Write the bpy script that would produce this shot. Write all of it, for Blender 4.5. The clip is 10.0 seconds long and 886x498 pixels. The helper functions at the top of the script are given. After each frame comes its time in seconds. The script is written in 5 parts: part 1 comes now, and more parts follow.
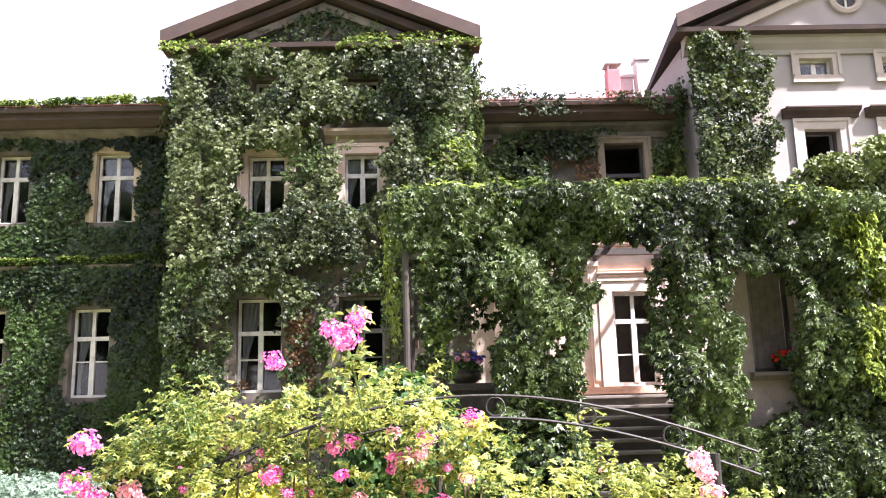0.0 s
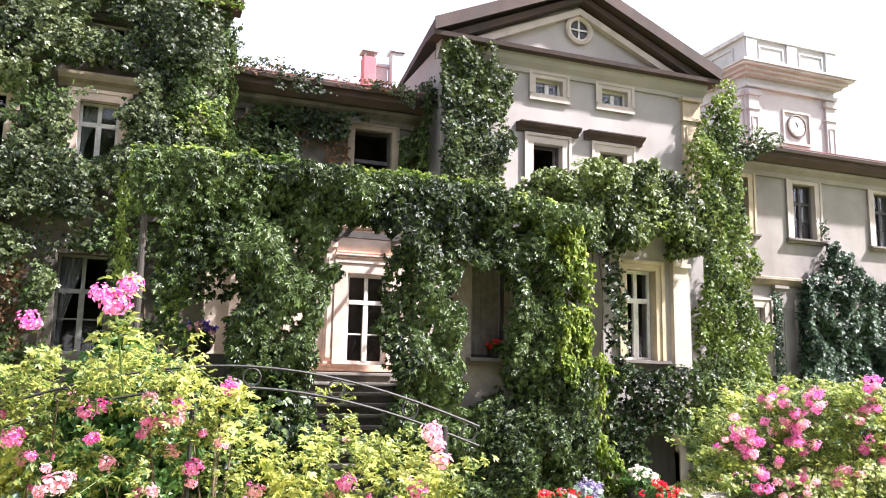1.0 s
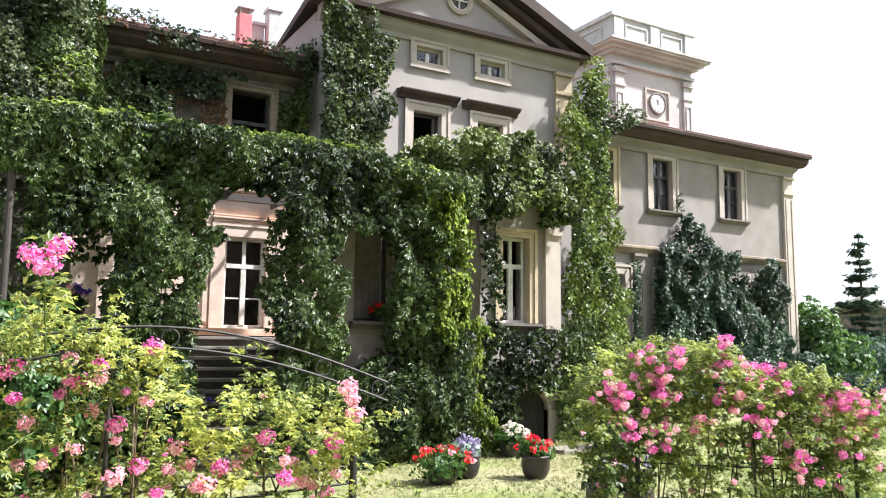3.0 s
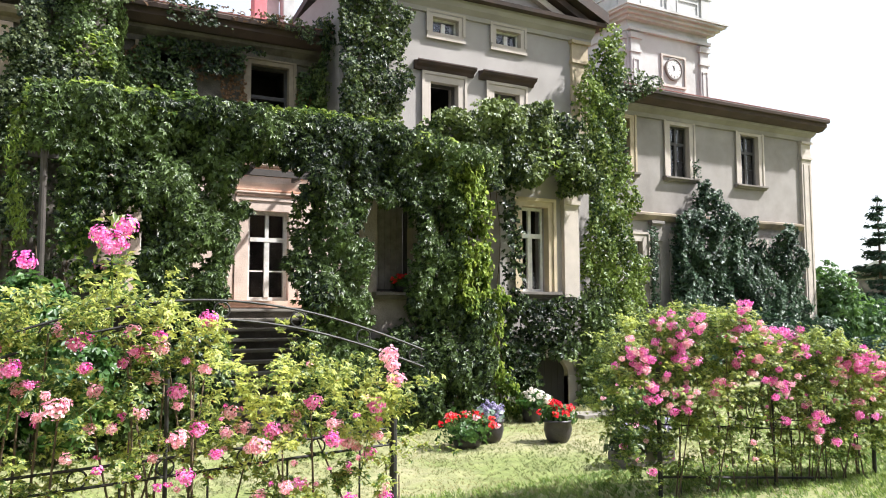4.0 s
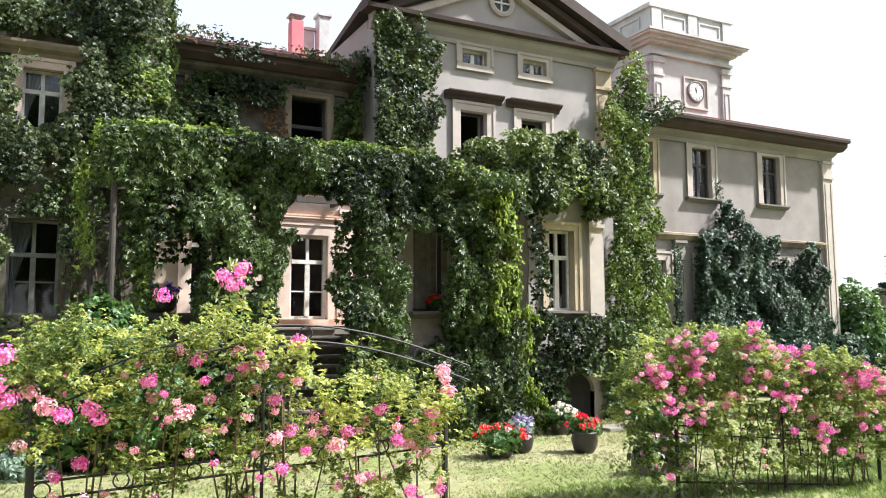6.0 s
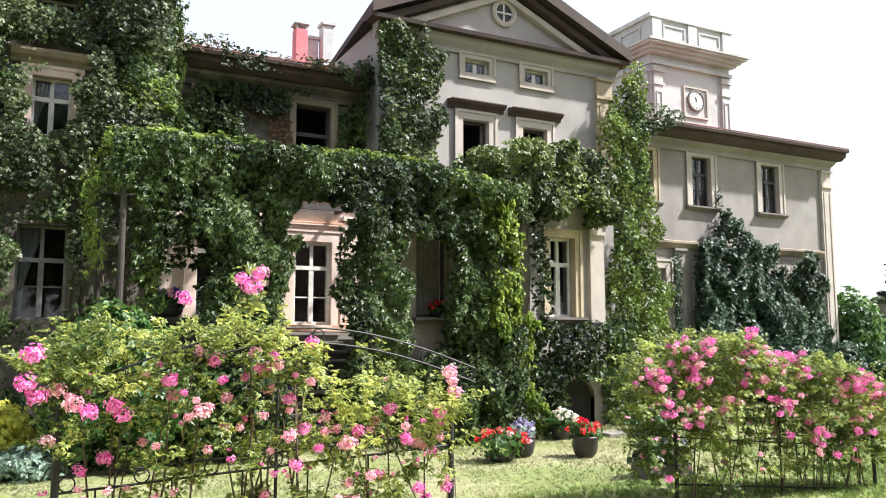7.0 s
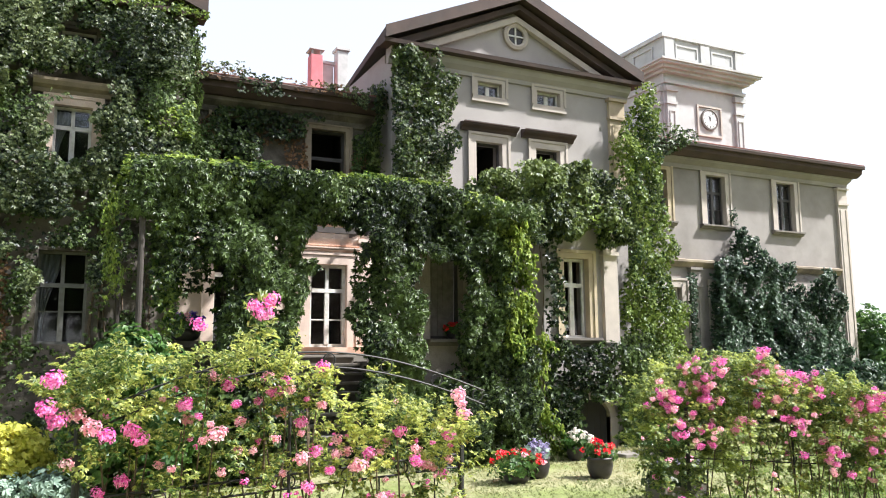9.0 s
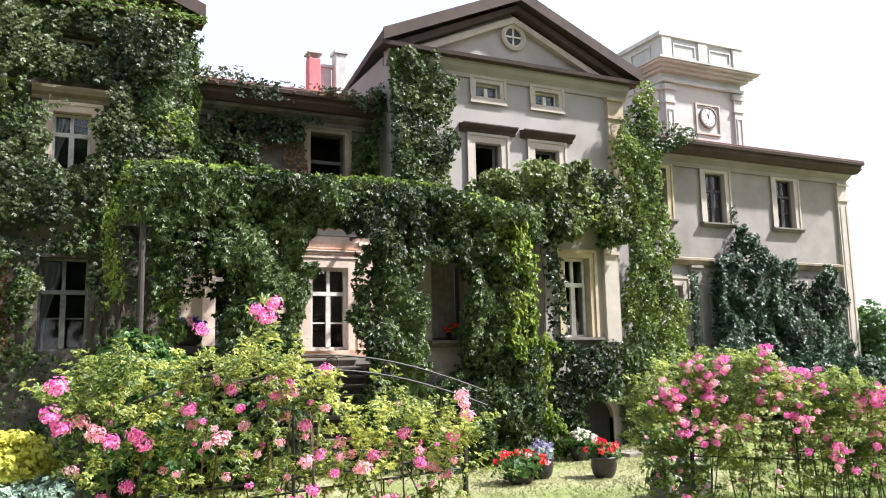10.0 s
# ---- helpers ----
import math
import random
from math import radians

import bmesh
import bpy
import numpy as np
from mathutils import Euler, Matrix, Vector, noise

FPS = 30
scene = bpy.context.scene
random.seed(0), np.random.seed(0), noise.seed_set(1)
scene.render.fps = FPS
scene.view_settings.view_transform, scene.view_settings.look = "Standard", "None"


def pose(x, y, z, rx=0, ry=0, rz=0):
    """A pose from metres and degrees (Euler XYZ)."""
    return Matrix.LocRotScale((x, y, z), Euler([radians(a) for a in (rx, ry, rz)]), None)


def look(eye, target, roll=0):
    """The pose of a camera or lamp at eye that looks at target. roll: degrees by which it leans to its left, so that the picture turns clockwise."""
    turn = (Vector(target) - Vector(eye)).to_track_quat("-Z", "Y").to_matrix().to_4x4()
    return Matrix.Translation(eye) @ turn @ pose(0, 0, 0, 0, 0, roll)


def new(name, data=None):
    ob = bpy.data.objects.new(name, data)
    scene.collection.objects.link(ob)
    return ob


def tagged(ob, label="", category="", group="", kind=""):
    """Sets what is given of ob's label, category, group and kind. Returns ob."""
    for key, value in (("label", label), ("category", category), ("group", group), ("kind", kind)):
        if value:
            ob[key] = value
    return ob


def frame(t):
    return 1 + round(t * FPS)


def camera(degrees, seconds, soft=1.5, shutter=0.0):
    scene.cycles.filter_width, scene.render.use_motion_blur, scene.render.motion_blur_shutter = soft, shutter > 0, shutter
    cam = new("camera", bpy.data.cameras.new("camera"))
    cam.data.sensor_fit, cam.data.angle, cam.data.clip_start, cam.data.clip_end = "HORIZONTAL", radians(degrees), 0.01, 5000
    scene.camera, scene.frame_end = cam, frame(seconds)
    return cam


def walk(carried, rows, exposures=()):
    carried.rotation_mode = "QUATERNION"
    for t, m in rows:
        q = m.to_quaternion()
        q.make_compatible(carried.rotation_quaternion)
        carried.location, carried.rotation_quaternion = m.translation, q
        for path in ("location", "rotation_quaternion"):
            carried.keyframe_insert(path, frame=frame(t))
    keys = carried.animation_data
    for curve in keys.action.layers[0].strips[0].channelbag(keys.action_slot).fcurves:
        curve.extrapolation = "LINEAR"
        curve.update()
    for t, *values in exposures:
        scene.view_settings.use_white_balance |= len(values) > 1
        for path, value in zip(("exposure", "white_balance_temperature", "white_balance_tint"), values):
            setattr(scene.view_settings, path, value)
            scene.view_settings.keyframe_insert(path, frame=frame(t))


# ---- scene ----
cam = camera(57.8, 10.0, soft=1.0)
PATH = [
    (0, (-0.262, -0.622, 1.885), (-0.216, 1.341, 2.268), -1.5),
    (0.5, (-0.31, -0.571, 1.853), (0.052, 1.37, 2.169), -0.3),
    (1, (-0.473, -0.865, 1.877), (0.218, 0.984, 2.2), 1.1),
    (1.5, (-0.504, -0.711, 1.865), (0.334, 1.093, 2.075), 0.9),
    (2, (-0.716, -0.949, 1.894), (0.261, 0.782, 2.114), 0.2),
    (2.5, (-0.727, -0.851, 1.847), (0.349, 0.821, 2.063), 0.3),
    (3, (-0.775, -0.98, 1.843), (0.216, 0.74, 2.085), 0.6),
    (3.2, (-0.8, -1.031, 1.827), (0.179, 0.703, 2.018), 0.6),
    (4.3, (-1.09, -1.241, 1.86), (-0.118, 0.499, 2.021), -0.5),
    (4.5, (-1.178, -1.397, 1.912), (-0.188, 0.333, 2.074), -0.5),
    (5, (-1.248, -1.526, 1.854), (-0.305, 0.228, 2.035), -0.3),
    (5.5, (-1.368, -1.708, 1.907), (-0.472, 0.072, 2.071), -0.3),
    (5.7, (-1.43, -1.762, 1.886), (-0.528, 0.011, 2.09), -0.6),
    (6.8, (-1.633, -2.015, 1.869), (-0.729, -0.243, 2.079), 0.8),
    (7, (-1.645, -2.008, 1.849), (-0.74, -0.238, 2.073), 0.0),
    (7.5, (-1.624, -2.09, 1.874), (-0.793, -0.288, 2.123), -1.1),
    (8, (-1.653, -2.13, 1.872), (-0.799, -0.342, 2.146), -0.1),
    (8.5, (-1.639, -2.157, 1.868), (-0.767, -0.381, 2.157), -0.4),
    (9, (-1.643, -2.149, 1.867), (-0.779, -0.366, 2.141), -0.4),
    (9.5, (-1.654, -2.128, 1.868), (-0.777, -0.35, 2.133), -0.2),
    (10, (-1.65, -2.146, 1.865), (-0.787, -0.364, 2.143), -1.2),
]
walk(cam, [(t, look(eye, target, roll)) for t, eye, target, roll in PATH],
     exposures=[(0.0, 1.98, 6300, 25), (0.6, 1.85, 6260, 21), (1.4, 1.74, 6200, 16), (2.2, 1.5, 6180, 13), (3.0, 1.34, 6180, 11), (5.0, 1.24, 6180, 10), (10.0, 1.26, 6180, 10)])


# ---- world and light ----
world = bpy.data.worlds.new("sky")
scene.world = world
world.use_nodes = True
wn = world.node_tree
sky = wn.nodes.new("ShaderNodeTexSky")
sky.sky_type, sky.sun_disc = "NISHITA", False
SUN = Vector((0.58, -0.31, 0.75)).normalized()
sky.sun_elevation = math.asin(SUN.z)
sky.sun_rotation = math.atan2(SUN.x, SUN.y)
sky.air_density, sky.dust_density, sky.ozone_density = 1.0, 3.0, 1.0
haze = wn.nodes.new("ShaderNodeBackground")
haze.inputs[0].default_value, haze.inputs[1].default_value = (0.985, 0.985, 1.0, 1), 0.35
both = wn.nodes.new("ShaderNodeAddShader")
wn.links.new(sky.outputs[0], wn.nodes["Background"].inputs[0])
wn.nodes["Background"].inputs[1].default_value = 0.05
wn.links.new(wn.nodes["Background"].outputs[0], both.inputs[0])
wn.links.new(haze.outputs[0], both.inputs[1])
wn.links.new(both.outputs[0], wn.nodes["World Output"].inputs[0])
sun = new("sun", bpy.data.lights.new("sun", "SUN"))
sun.data.energy, sun.data.angle, sun.data.color = 5.0, radians(2), (1.0, 0.965, 0.90)
sun.matrix_world = look(SUN * 60, (0, 0, 0))


# ---- materials ----
def material(name, base, rough=0.8, metal=0.0, vary=0.15, scale=4.0, bump=0.2, bump_scale=40.0, second=None, mix_scale=0.7, mix_at=0.55, rnd=0.0):
    m = bpy.data.materials.new(name)
    m.use_nodes = True
    t = m.node_tree
    b = t.nodes["Principled BSDF"]
    b.inputs["Roughness"].default_value, b.inputs["Metallic"].default_value = rough, metal
    co = t.nodes.new("ShaderNodeTexCoord")
    n1 = t.nodes.new("ShaderNodeTexNoise")
    n1.inputs["Scale"].default_value, n1.inputs["Detail"].default_value = scale, 6
    n2 = t.nodes.new("ShaderNodeTexNoise")
    n2.inputs["Scale"].default_value, n2.inputs["Detail"].default_value = mix_scale, 8
    n2.inputs["Roughness"].default_value = 0.65
    n3 = t.nodes.new("ShaderNodeTexNoise")
    n3.inputs["Scale"].default_value, n3.inputs["Detail"].default_value = bump_scale, 4
    for n in (n1, n2, n3):
        t.links.new(co.outputs["Object"], n.inputs["Vector"])
    r1 = t.nodes.new("ShaderNodeMapRange")
    r1.inputs[1].default_value, r1.inputs[2].default_value = 0.3, 0.7
    r1.inputs[3].default_value, r1.inputs[4].default_value = 1 - vary, 1 + vary
    t.links.new(n1.outputs["Fac"], r1.inputs[0])
    ramp = t.nodes.new("ShaderNodeMapRange")
    ramp.inputs[1].default_value, ramp.inputs[2].default_value = mix_at - 0.08, mix_at + 0.1
    t.links.new(n2.outputs["Fac"], ramp.inputs[0])
    mx = t.nodes.new("ShaderNodeMix")
    mx.data_type = "RGBA"
    mx.inputs["A"].default_value = (*base, 1)
    mx.inputs["B"].default_value = (*(second or [c * 0.82 for c in base]), 1)
    t.links.new(ramp.outputs[0], mx.inputs["Factor"])
    hs = t.nodes.new("ShaderNodeHueSaturation")
    t.links.new(mx.outputs["Result"], hs.inputs["Color"])
    if rnd:
        oi = t.nodes.new("ShaderNodeObjectInfo")
        rr = t.nodes.new("ShaderNodeMapRange")
        rr.inputs[3].default_value, rr.inputs[4].default_value = 1 - rnd, 1 + rnd
        t.links.new(oi.outputs["Random"], rr.inputs[0])
        mu = t.nodes.new("ShaderNodeMath")
        mu.operation = "MULTIPLY"
        t.links.new(rr.outputs[0], mu.inputs[0])
        t.links.new(r1.outputs[0], mu.inputs[1])
        t.links.new(mu.outputs[0], hs.inputs["Value"])
    else:
        t.links.new(r1.outputs[0], hs.inputs["Value"])
    t.links.new(hs.outputs[0], b.inputs["Base Color"])
    bp = t.nodes.new("ShaderNodeBump")
    bp.inputs["Strength"].default_value, bp.inputs["Distance"].default_value = bump, 0.02
    t.links.new(n3.outputs["Fac"], bp.inputs["Height"])
    t.links.new(bp.outputs[0], b.inputs["Normal"])
    return m


def leaf_material(name, dark, light, rough=0.38, through_light=0.35, patch=0.6, spec=0.5):
    """Leaves: colour by leaf and by larger patch, part of the light passes through."""
    m = bpy.data.materials.new(name)
    m.use_nodes = True
    t = m.node_tree
    b = t.nodes["Principled BSDF"]
    b.inputs["Roughness"].default_value = rough
    b.inputs["Specular IOR Level"].default_value = spec
    g = t.nodes.new("ShaderNodeNewGeometry")
    n = t.nodes.new("ShaderNodeTexNoise")
    n.inputs["Scale"].default_value, n.inputs["Detail"].default_value = patch, 4
    co = t.nodes.new("ShaderNodeTexCoord")
    t.links.new(co.outputs["Object"], n.inputs["Vector"])
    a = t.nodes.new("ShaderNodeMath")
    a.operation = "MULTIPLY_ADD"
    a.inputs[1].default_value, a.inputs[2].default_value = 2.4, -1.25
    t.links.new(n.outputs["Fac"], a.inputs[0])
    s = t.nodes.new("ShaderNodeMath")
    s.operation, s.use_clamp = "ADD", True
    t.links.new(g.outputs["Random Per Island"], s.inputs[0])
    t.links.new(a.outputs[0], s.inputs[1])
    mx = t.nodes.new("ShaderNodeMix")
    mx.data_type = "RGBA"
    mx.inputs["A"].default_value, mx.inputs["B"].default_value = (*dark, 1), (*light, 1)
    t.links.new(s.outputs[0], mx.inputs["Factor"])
    t.links.new(mx.outputs["Result"], b.inputs["Base Color"])
    tr = t.nodes.new("ShaderNodeBsdfTranslucent")
    hs = t.nodes.new("ShaderNodeHueSaturation")
    hs.inputs["Hue"].default_value, hs.inputs["Value"].default_value = 0.48, 1.6
    t.links.new(mx.outputs["Result"], hs.inputs["Color"])
    t.links.new(hs.outputs[0], tr.inputs["Color"])
    ms = t.nodes.new("ShaderNodeMixShader")
    ms.inputs[0].default_value = through_light
    t.links.new(b.outputs[0], ms.inputs[1])
    t.links.new(tr.outputs[0], ms.inputs[2])
    t.links.new(ms.outputs[0], t.nodes["Material Output"].inputs["Surface"])
    return m


def glass_material():
    m = bpy.data.materials.new("window_glass")
    m.use_nodes = True
    b = m.node_tree.nodes["Principled BSDF"]
    b.inputs["Base Color"].default_value = (0.9, 0.93, 0.95, 1)
    b.inputs["Roughness"].default_value, b.inputs["IOR"].default_value = 0.03, 1.45
    b.inputs["Transmission Weight"].default_value = 1.0
    return m


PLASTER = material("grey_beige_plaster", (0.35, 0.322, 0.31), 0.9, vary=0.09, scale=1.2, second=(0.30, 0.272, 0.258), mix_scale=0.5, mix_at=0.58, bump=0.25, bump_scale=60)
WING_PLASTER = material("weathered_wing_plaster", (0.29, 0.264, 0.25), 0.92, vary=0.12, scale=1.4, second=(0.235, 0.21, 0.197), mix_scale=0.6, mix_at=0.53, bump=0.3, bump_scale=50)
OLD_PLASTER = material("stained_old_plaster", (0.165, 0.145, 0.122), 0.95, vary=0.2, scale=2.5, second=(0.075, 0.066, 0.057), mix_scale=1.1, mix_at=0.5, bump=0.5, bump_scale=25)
PINK_PLASTER = material("pale_pink_plaster", (0.60, 0.475, 0.41), 0.9, vary=0.12, scale=3, second=(0.47, 0.37, 0.31), mix_scale=1.4, mix_at=0.58, bump=0.3, bump_scale=40)
TRIM = material("cream_trim", (0.45, 0.395, 0.352), 0.85, vary=0.1, scale=3, second=(0.40, 0.355, 0.315), mix_scale=1.6, mix_at=0.6)
OCHRE = material("ochre_trim", (0.46, 0.375, 0.26), 0.85, vary=0.12, scale=3, second=(0.38, 0.31, 0.23), mix_scale=1.6, mix_at=0.55)
PIER = material("weathered_pier_plaster", (0.36, 0.31, 0.27), 0.92, vary=0.15, scale=2.5, second=(0.25, 0.215, 0.19), mix_scale=1.8, mix_at=0.55, bump=0.4, bump_scale=30)
SHUTTER_WOOD = material("grey_brown_board", (0.20, 0.18, 0.165), 0.85, vary=0.2, scale=8, second=(0.14, 0.12, 0.11), mix_scale=3, rnd=0.1)
DULL_OCHRE = material("dull_ochre_trim", (0.30, 0.245, 0.18), 0.88, vary=0.15, scale=3, second=(0.21, 0.17, 0.13), mix_scale=1.6, mix_at=0.5)
TERRACOTTA = material("terracotta_moulding", (0.52, 0.30, 0.21), 0.85, vary=0.12, scale=4, second=(0.60, 0.44, 0.35), mix_scale=2.0)
TOWER = material("pale_tower_plaster", (0.46, 0.452, 0.445), 0.9, vary=0.08, scale=1.5, second=(0.36, 0.35, 0.335), mix_scale=0.9, mix_at=0.56)
BROWN = material("brown_painted_sheet", (0.066, 0.042, 0.036), 0.85, vary=0.2, scale=2, second=(0.048, 0.037, 0.034), mix_scale=1.2)
RED_ROOF = material("red_sheet_roof", (0.22, 0.075, 0.06), 0.65, vary=0.2, scale=3)
SLATE = material("dark_sill_stone", (0.17, 0.15, 0.135), 0.8, vary=0.15, scale=6)
WHITE_WOOD = material("weathered_white_paint", (0.66, 0.65, 0.62), 0.6, vary=0.1, scale=8, second=(0.48, 0.46, 0.43), mix_scale=5)
GREY_WOOD = material("old_grey_paint", (0.20, 0.20, 0.19), 0.7, vary=0.15, scale=8, second=(0.13, 0.125, 0.115), mix_scale=5)
DARK_WOOD = material("dark_window_wood", (0.05, 0.045, 0.045), 0.6, vary=0.15, scale=8)
# Near-black base: indoor darkness put into the wall colour
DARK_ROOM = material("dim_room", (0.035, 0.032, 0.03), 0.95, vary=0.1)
CURTAIN = material("white_curtain", (0.30, 0.31, 0.33), 0.9, vary=0.05, scale=3, bump=0.1)
RED_PAINT = material("red_chimney_paint", (0.62, 0.19, 0.21), 0.85, vary=0.1, scale=5)
CHIMNEY = material("grey_chimney_render", (0.50, 0.49, 0.48), 0.9, vary=0.12, scale=4)
IRON = material("black_iron", (0.018, 0.017, 0.017), 0.62, 0.0, vary=0.2, scale=20, second=(0.07, 0.04, 0.028), mix_scale=9, mix_at=0.68)
STEEL = material("weathered_drainpipe", (0.055, 0.045, 0.04), 0.7, 0.0, vary=0.2, scale=6)
STONE = material("worn_step_stone", (0.25, 0.225, 0.20), 0.9, vary=0.15, scale=5, second=(0.20, 0.18, 0.155), mix_scale=2.5, rnd=0.12)
POT = material("dark_glazed_pot", (0.035, 0.03, 0.032), 0.45, vary=0.2, scale=10)
SOIL = material("soil", (0.05, 0.035, 0.025), 0.95)
BARK = material("vine_bark", (0.13, 0.095, 0.065), 0.95, vary=0.25, scale=15, bump=0.6)
GREEN_STEM = material("green_stem", (0.10, 0.16, 0.04), 0.6, vary=0.2, scale=15)
GRASS_GROUND = material("dry_lawn_ground", (0.16, 0.19, 0.055), 0.95, vary=0.25, scale=6, second=(0.25, 0.235, 0.125), mix_scale=0.55, mix_at=0.5, bump=0.6, bump_scale=30)
CLOCK_WHITE = material("clock_face", (0.8, 0.8, 0.78), 0.5, vary=0.03)
GLASS = glass_material()

# Near-black dark end puts deep shade between leaves into the leaf colour
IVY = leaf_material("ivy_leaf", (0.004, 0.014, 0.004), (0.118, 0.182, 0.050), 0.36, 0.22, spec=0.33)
# Brighter copy of IVY: sunlight on tops and ledges put into leaf colour
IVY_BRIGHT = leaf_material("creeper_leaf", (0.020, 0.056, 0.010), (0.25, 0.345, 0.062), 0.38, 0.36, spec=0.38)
# Brightest copy, with the sun on the pergola edge and end painted in
IVY_SUN = leaf_material("sunlit_creeper_leaf", (0.05, 0.105, 0.015), (0.31, 0.40, 0.085), 0.42, 0.42, spec=0.35)
IVY_GREY = leaf_material("pale_creeper_leaf", (0.013, 0.028, 0.011), (0.165, 0.205, 0.082), 0.38, 0.25, spec=0.38)
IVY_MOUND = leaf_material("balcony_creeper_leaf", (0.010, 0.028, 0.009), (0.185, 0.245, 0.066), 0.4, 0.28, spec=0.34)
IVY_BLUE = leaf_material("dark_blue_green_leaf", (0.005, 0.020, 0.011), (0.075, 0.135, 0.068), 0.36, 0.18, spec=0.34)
# Small-leaved ivy; the west wing's deep shade is darkened into its colour
IVY_SMALL = leaf_material("small_shaded_ivy_leaf", (0.003, 0.011, 0.003), (0.042, 0.080, 0.018), 0.38, 0.12, spec=0.28)
ROSE_LEAF = leaf_material("rose_leaf", (0.045, 0.10, 0.016), (0.46, 0.50, 0.13), 0.42, 0.42, patch=1.6)
ROSE_LEAF_DARK = leaf_material("dark_rose_leaf", (0.045, 0.10, 0.018), (0.36, 0.42, 0.10), 0.42, 0.38, patch=1.6)
SHRUB_LEAF = leaf_material("shrub_leaf", (0.03, 0.085, 0.02), (0.10, 0.20, 0.045), 0.4, 0.35)
YELLOW_LEAF = leaf_material("golden_leaf", (0.30, 0.34, 0.045), (0.64, 0.64, 0.14), 0.5, 0.4)
SILVER_LEAF = leaf_material("silvery_leaf", (0.16, 0.24, 0.18), (0.34, 0.44, 0.36), 0.6, 0.25)
NEEDLE = leaf_material("spruce_needle", (0.020, 0.048, 0.030), (0.085, 0.14, 0.095), 0.6, 0.15, spec=0.2)
IVY_DRY = leaf_material("withered_leaf", (0.10, 0.06, 0.035), (0.28, 0.17, 0.09), 0.7, 0.2, spec=0.2)
GRASS = leaf_material("grass_blade", (0.11, 0.15, 0.04), (0.36, 0.34, 0.16), 0.6, 0.3, patch=0.5)
GRASS_GREEN = leaf_material("green_grass_blade", (0.085, 0.165, 0.028), (0.27, 0.36, 0.09), 0.6, 0.3, patch=0.5)
PINK = leaf_material("pink_petal", (0.64, 0.035, 0.33), (0.90, 0.50, 0.74), 0.55, 0.35, patch=3)
PALE_PINK = leaf_material("faded_pink_petal", (0.70, 0.27, 0.40), (0.93, 0.76, 0.76), 0.55, 0.35, patch=3)
RED_PETAL = leaf_material("red_petal", (0.72, 0.02, 0.012), (0.88, 0.06, 0.03), 0.5, 0.3, patch=3)
WHITE_PETAL = leaf_material("white_petal", (0.75, 0.70, 0.66), (0.86, 0.82, 0.78), 0.55, 0.3, patch=3)
BLUE_PETAL = leaf_material("violet_petal", (0.10, 0.05, 0.50), (0.30, 0.16, 0.70), 0.55, 0.3, patch=3)
LAVENDER = leaf_material("lavender_petal", (0.30, 0.25, 0.42), (0.5, 0.45, 0.6), 0.6, 0.2, patch=3)


# ---- mesh helpers ----
def link_mesh(name, bm, mat, parent=None, label=""):
    me = bpy.data.meshes.new(name)
    bm.normal_update()
    bm.to_mesh(me)
    bm.free()
    me.materials.append(mat)
    ob = new(name, me)
    if parent is not None:
        ob.parent = parent
    if label:
        ob["label"] = label
    return ob


def part(name, bm, mat, parent, label=""):
    return link_mesh(name, bm, mat, parent, label)


def piece(name, me, parent, m=None, label=""):
    """One more object on a shared mesh."""
    ob = new(name, me)
    ob.parent = parent
    if m is not None:
        ob.matrix_basis = m
    if label:
        ob["label"] = label
    return ob


def empty(name, label, category, x=0, y=0, z=0, group="", kind=""):
    ob = new(name)
    ob.empty_display_size = 0.2
    ob.location = (x, y, z)
    return tagged(ob, label, category, group, kind)


def box(bm, x0, x1, y0, y1, z0, z1):
    v = [bm.verts.new((x, y, z)) for z in (z0, z1) for y in (y0, y1) for x in (x0, x1)]
    for f in ((0, 2, 3, 1), (4, 5, 7, 6), (0, 1, 5, 4), (2, 6, 7, 3), (0, 4, 6, 2), (1, 3, 7, 5)):
        bm.faces.new([v[i] for i in f])
    return bm


def boxes(*rows):
    bm = bmesh.new()
    for r in rows:
        box(bm, *r)
    return bm


def soft_box(bev, *r):
    bm = boxes(r)
    bmesh.ops.bevel(bm, geom=list(bm.edges), offset=bev, segments=2, affect="EDGES", profile=0.6)
    return bm


def profile_x(x0, x1, pts):
    """A moulding along x: pts are (y, z) of its closed section."""
    bm = bmesh.new()
    a = [bm.verts.new((x0, y, z)) for y, z in pts]
    b = [bm.verts.new((x1, y, z)) for y, z in pts]
    n = len(pts)
    for i in range(n):
        bm.faces.new((a[i], a[(i + 1) % n], b[(i + 1) % n], b[i]))
    bm.faces.new(a[::-1])
    bm.faces.new(b)
    bmesh.ops.recalc_face_normals(bm, faces=bm.faces)
    return bm


def profile_y(y0, y1, pts):
    """A moulding along y: pts are (x, z)."""
    bm = bmesh.new()
    a = [bm.verts.new((x, y0, z)) for x, z in pts]
    b = [bm.verts.new((x, y1, z)) for x, z in pts]
    n = len(pts)
    for i in range(n):
        bm.faces.new((a[i], a[(i + 1) % n], b[(i + 1) % n], b[i]))
    bm.faces.new(a[::-1])
    bm.faces.new(b)
    bmesh.ops.recalc_face_normals(bm, faces=bm.faces)
    return bm


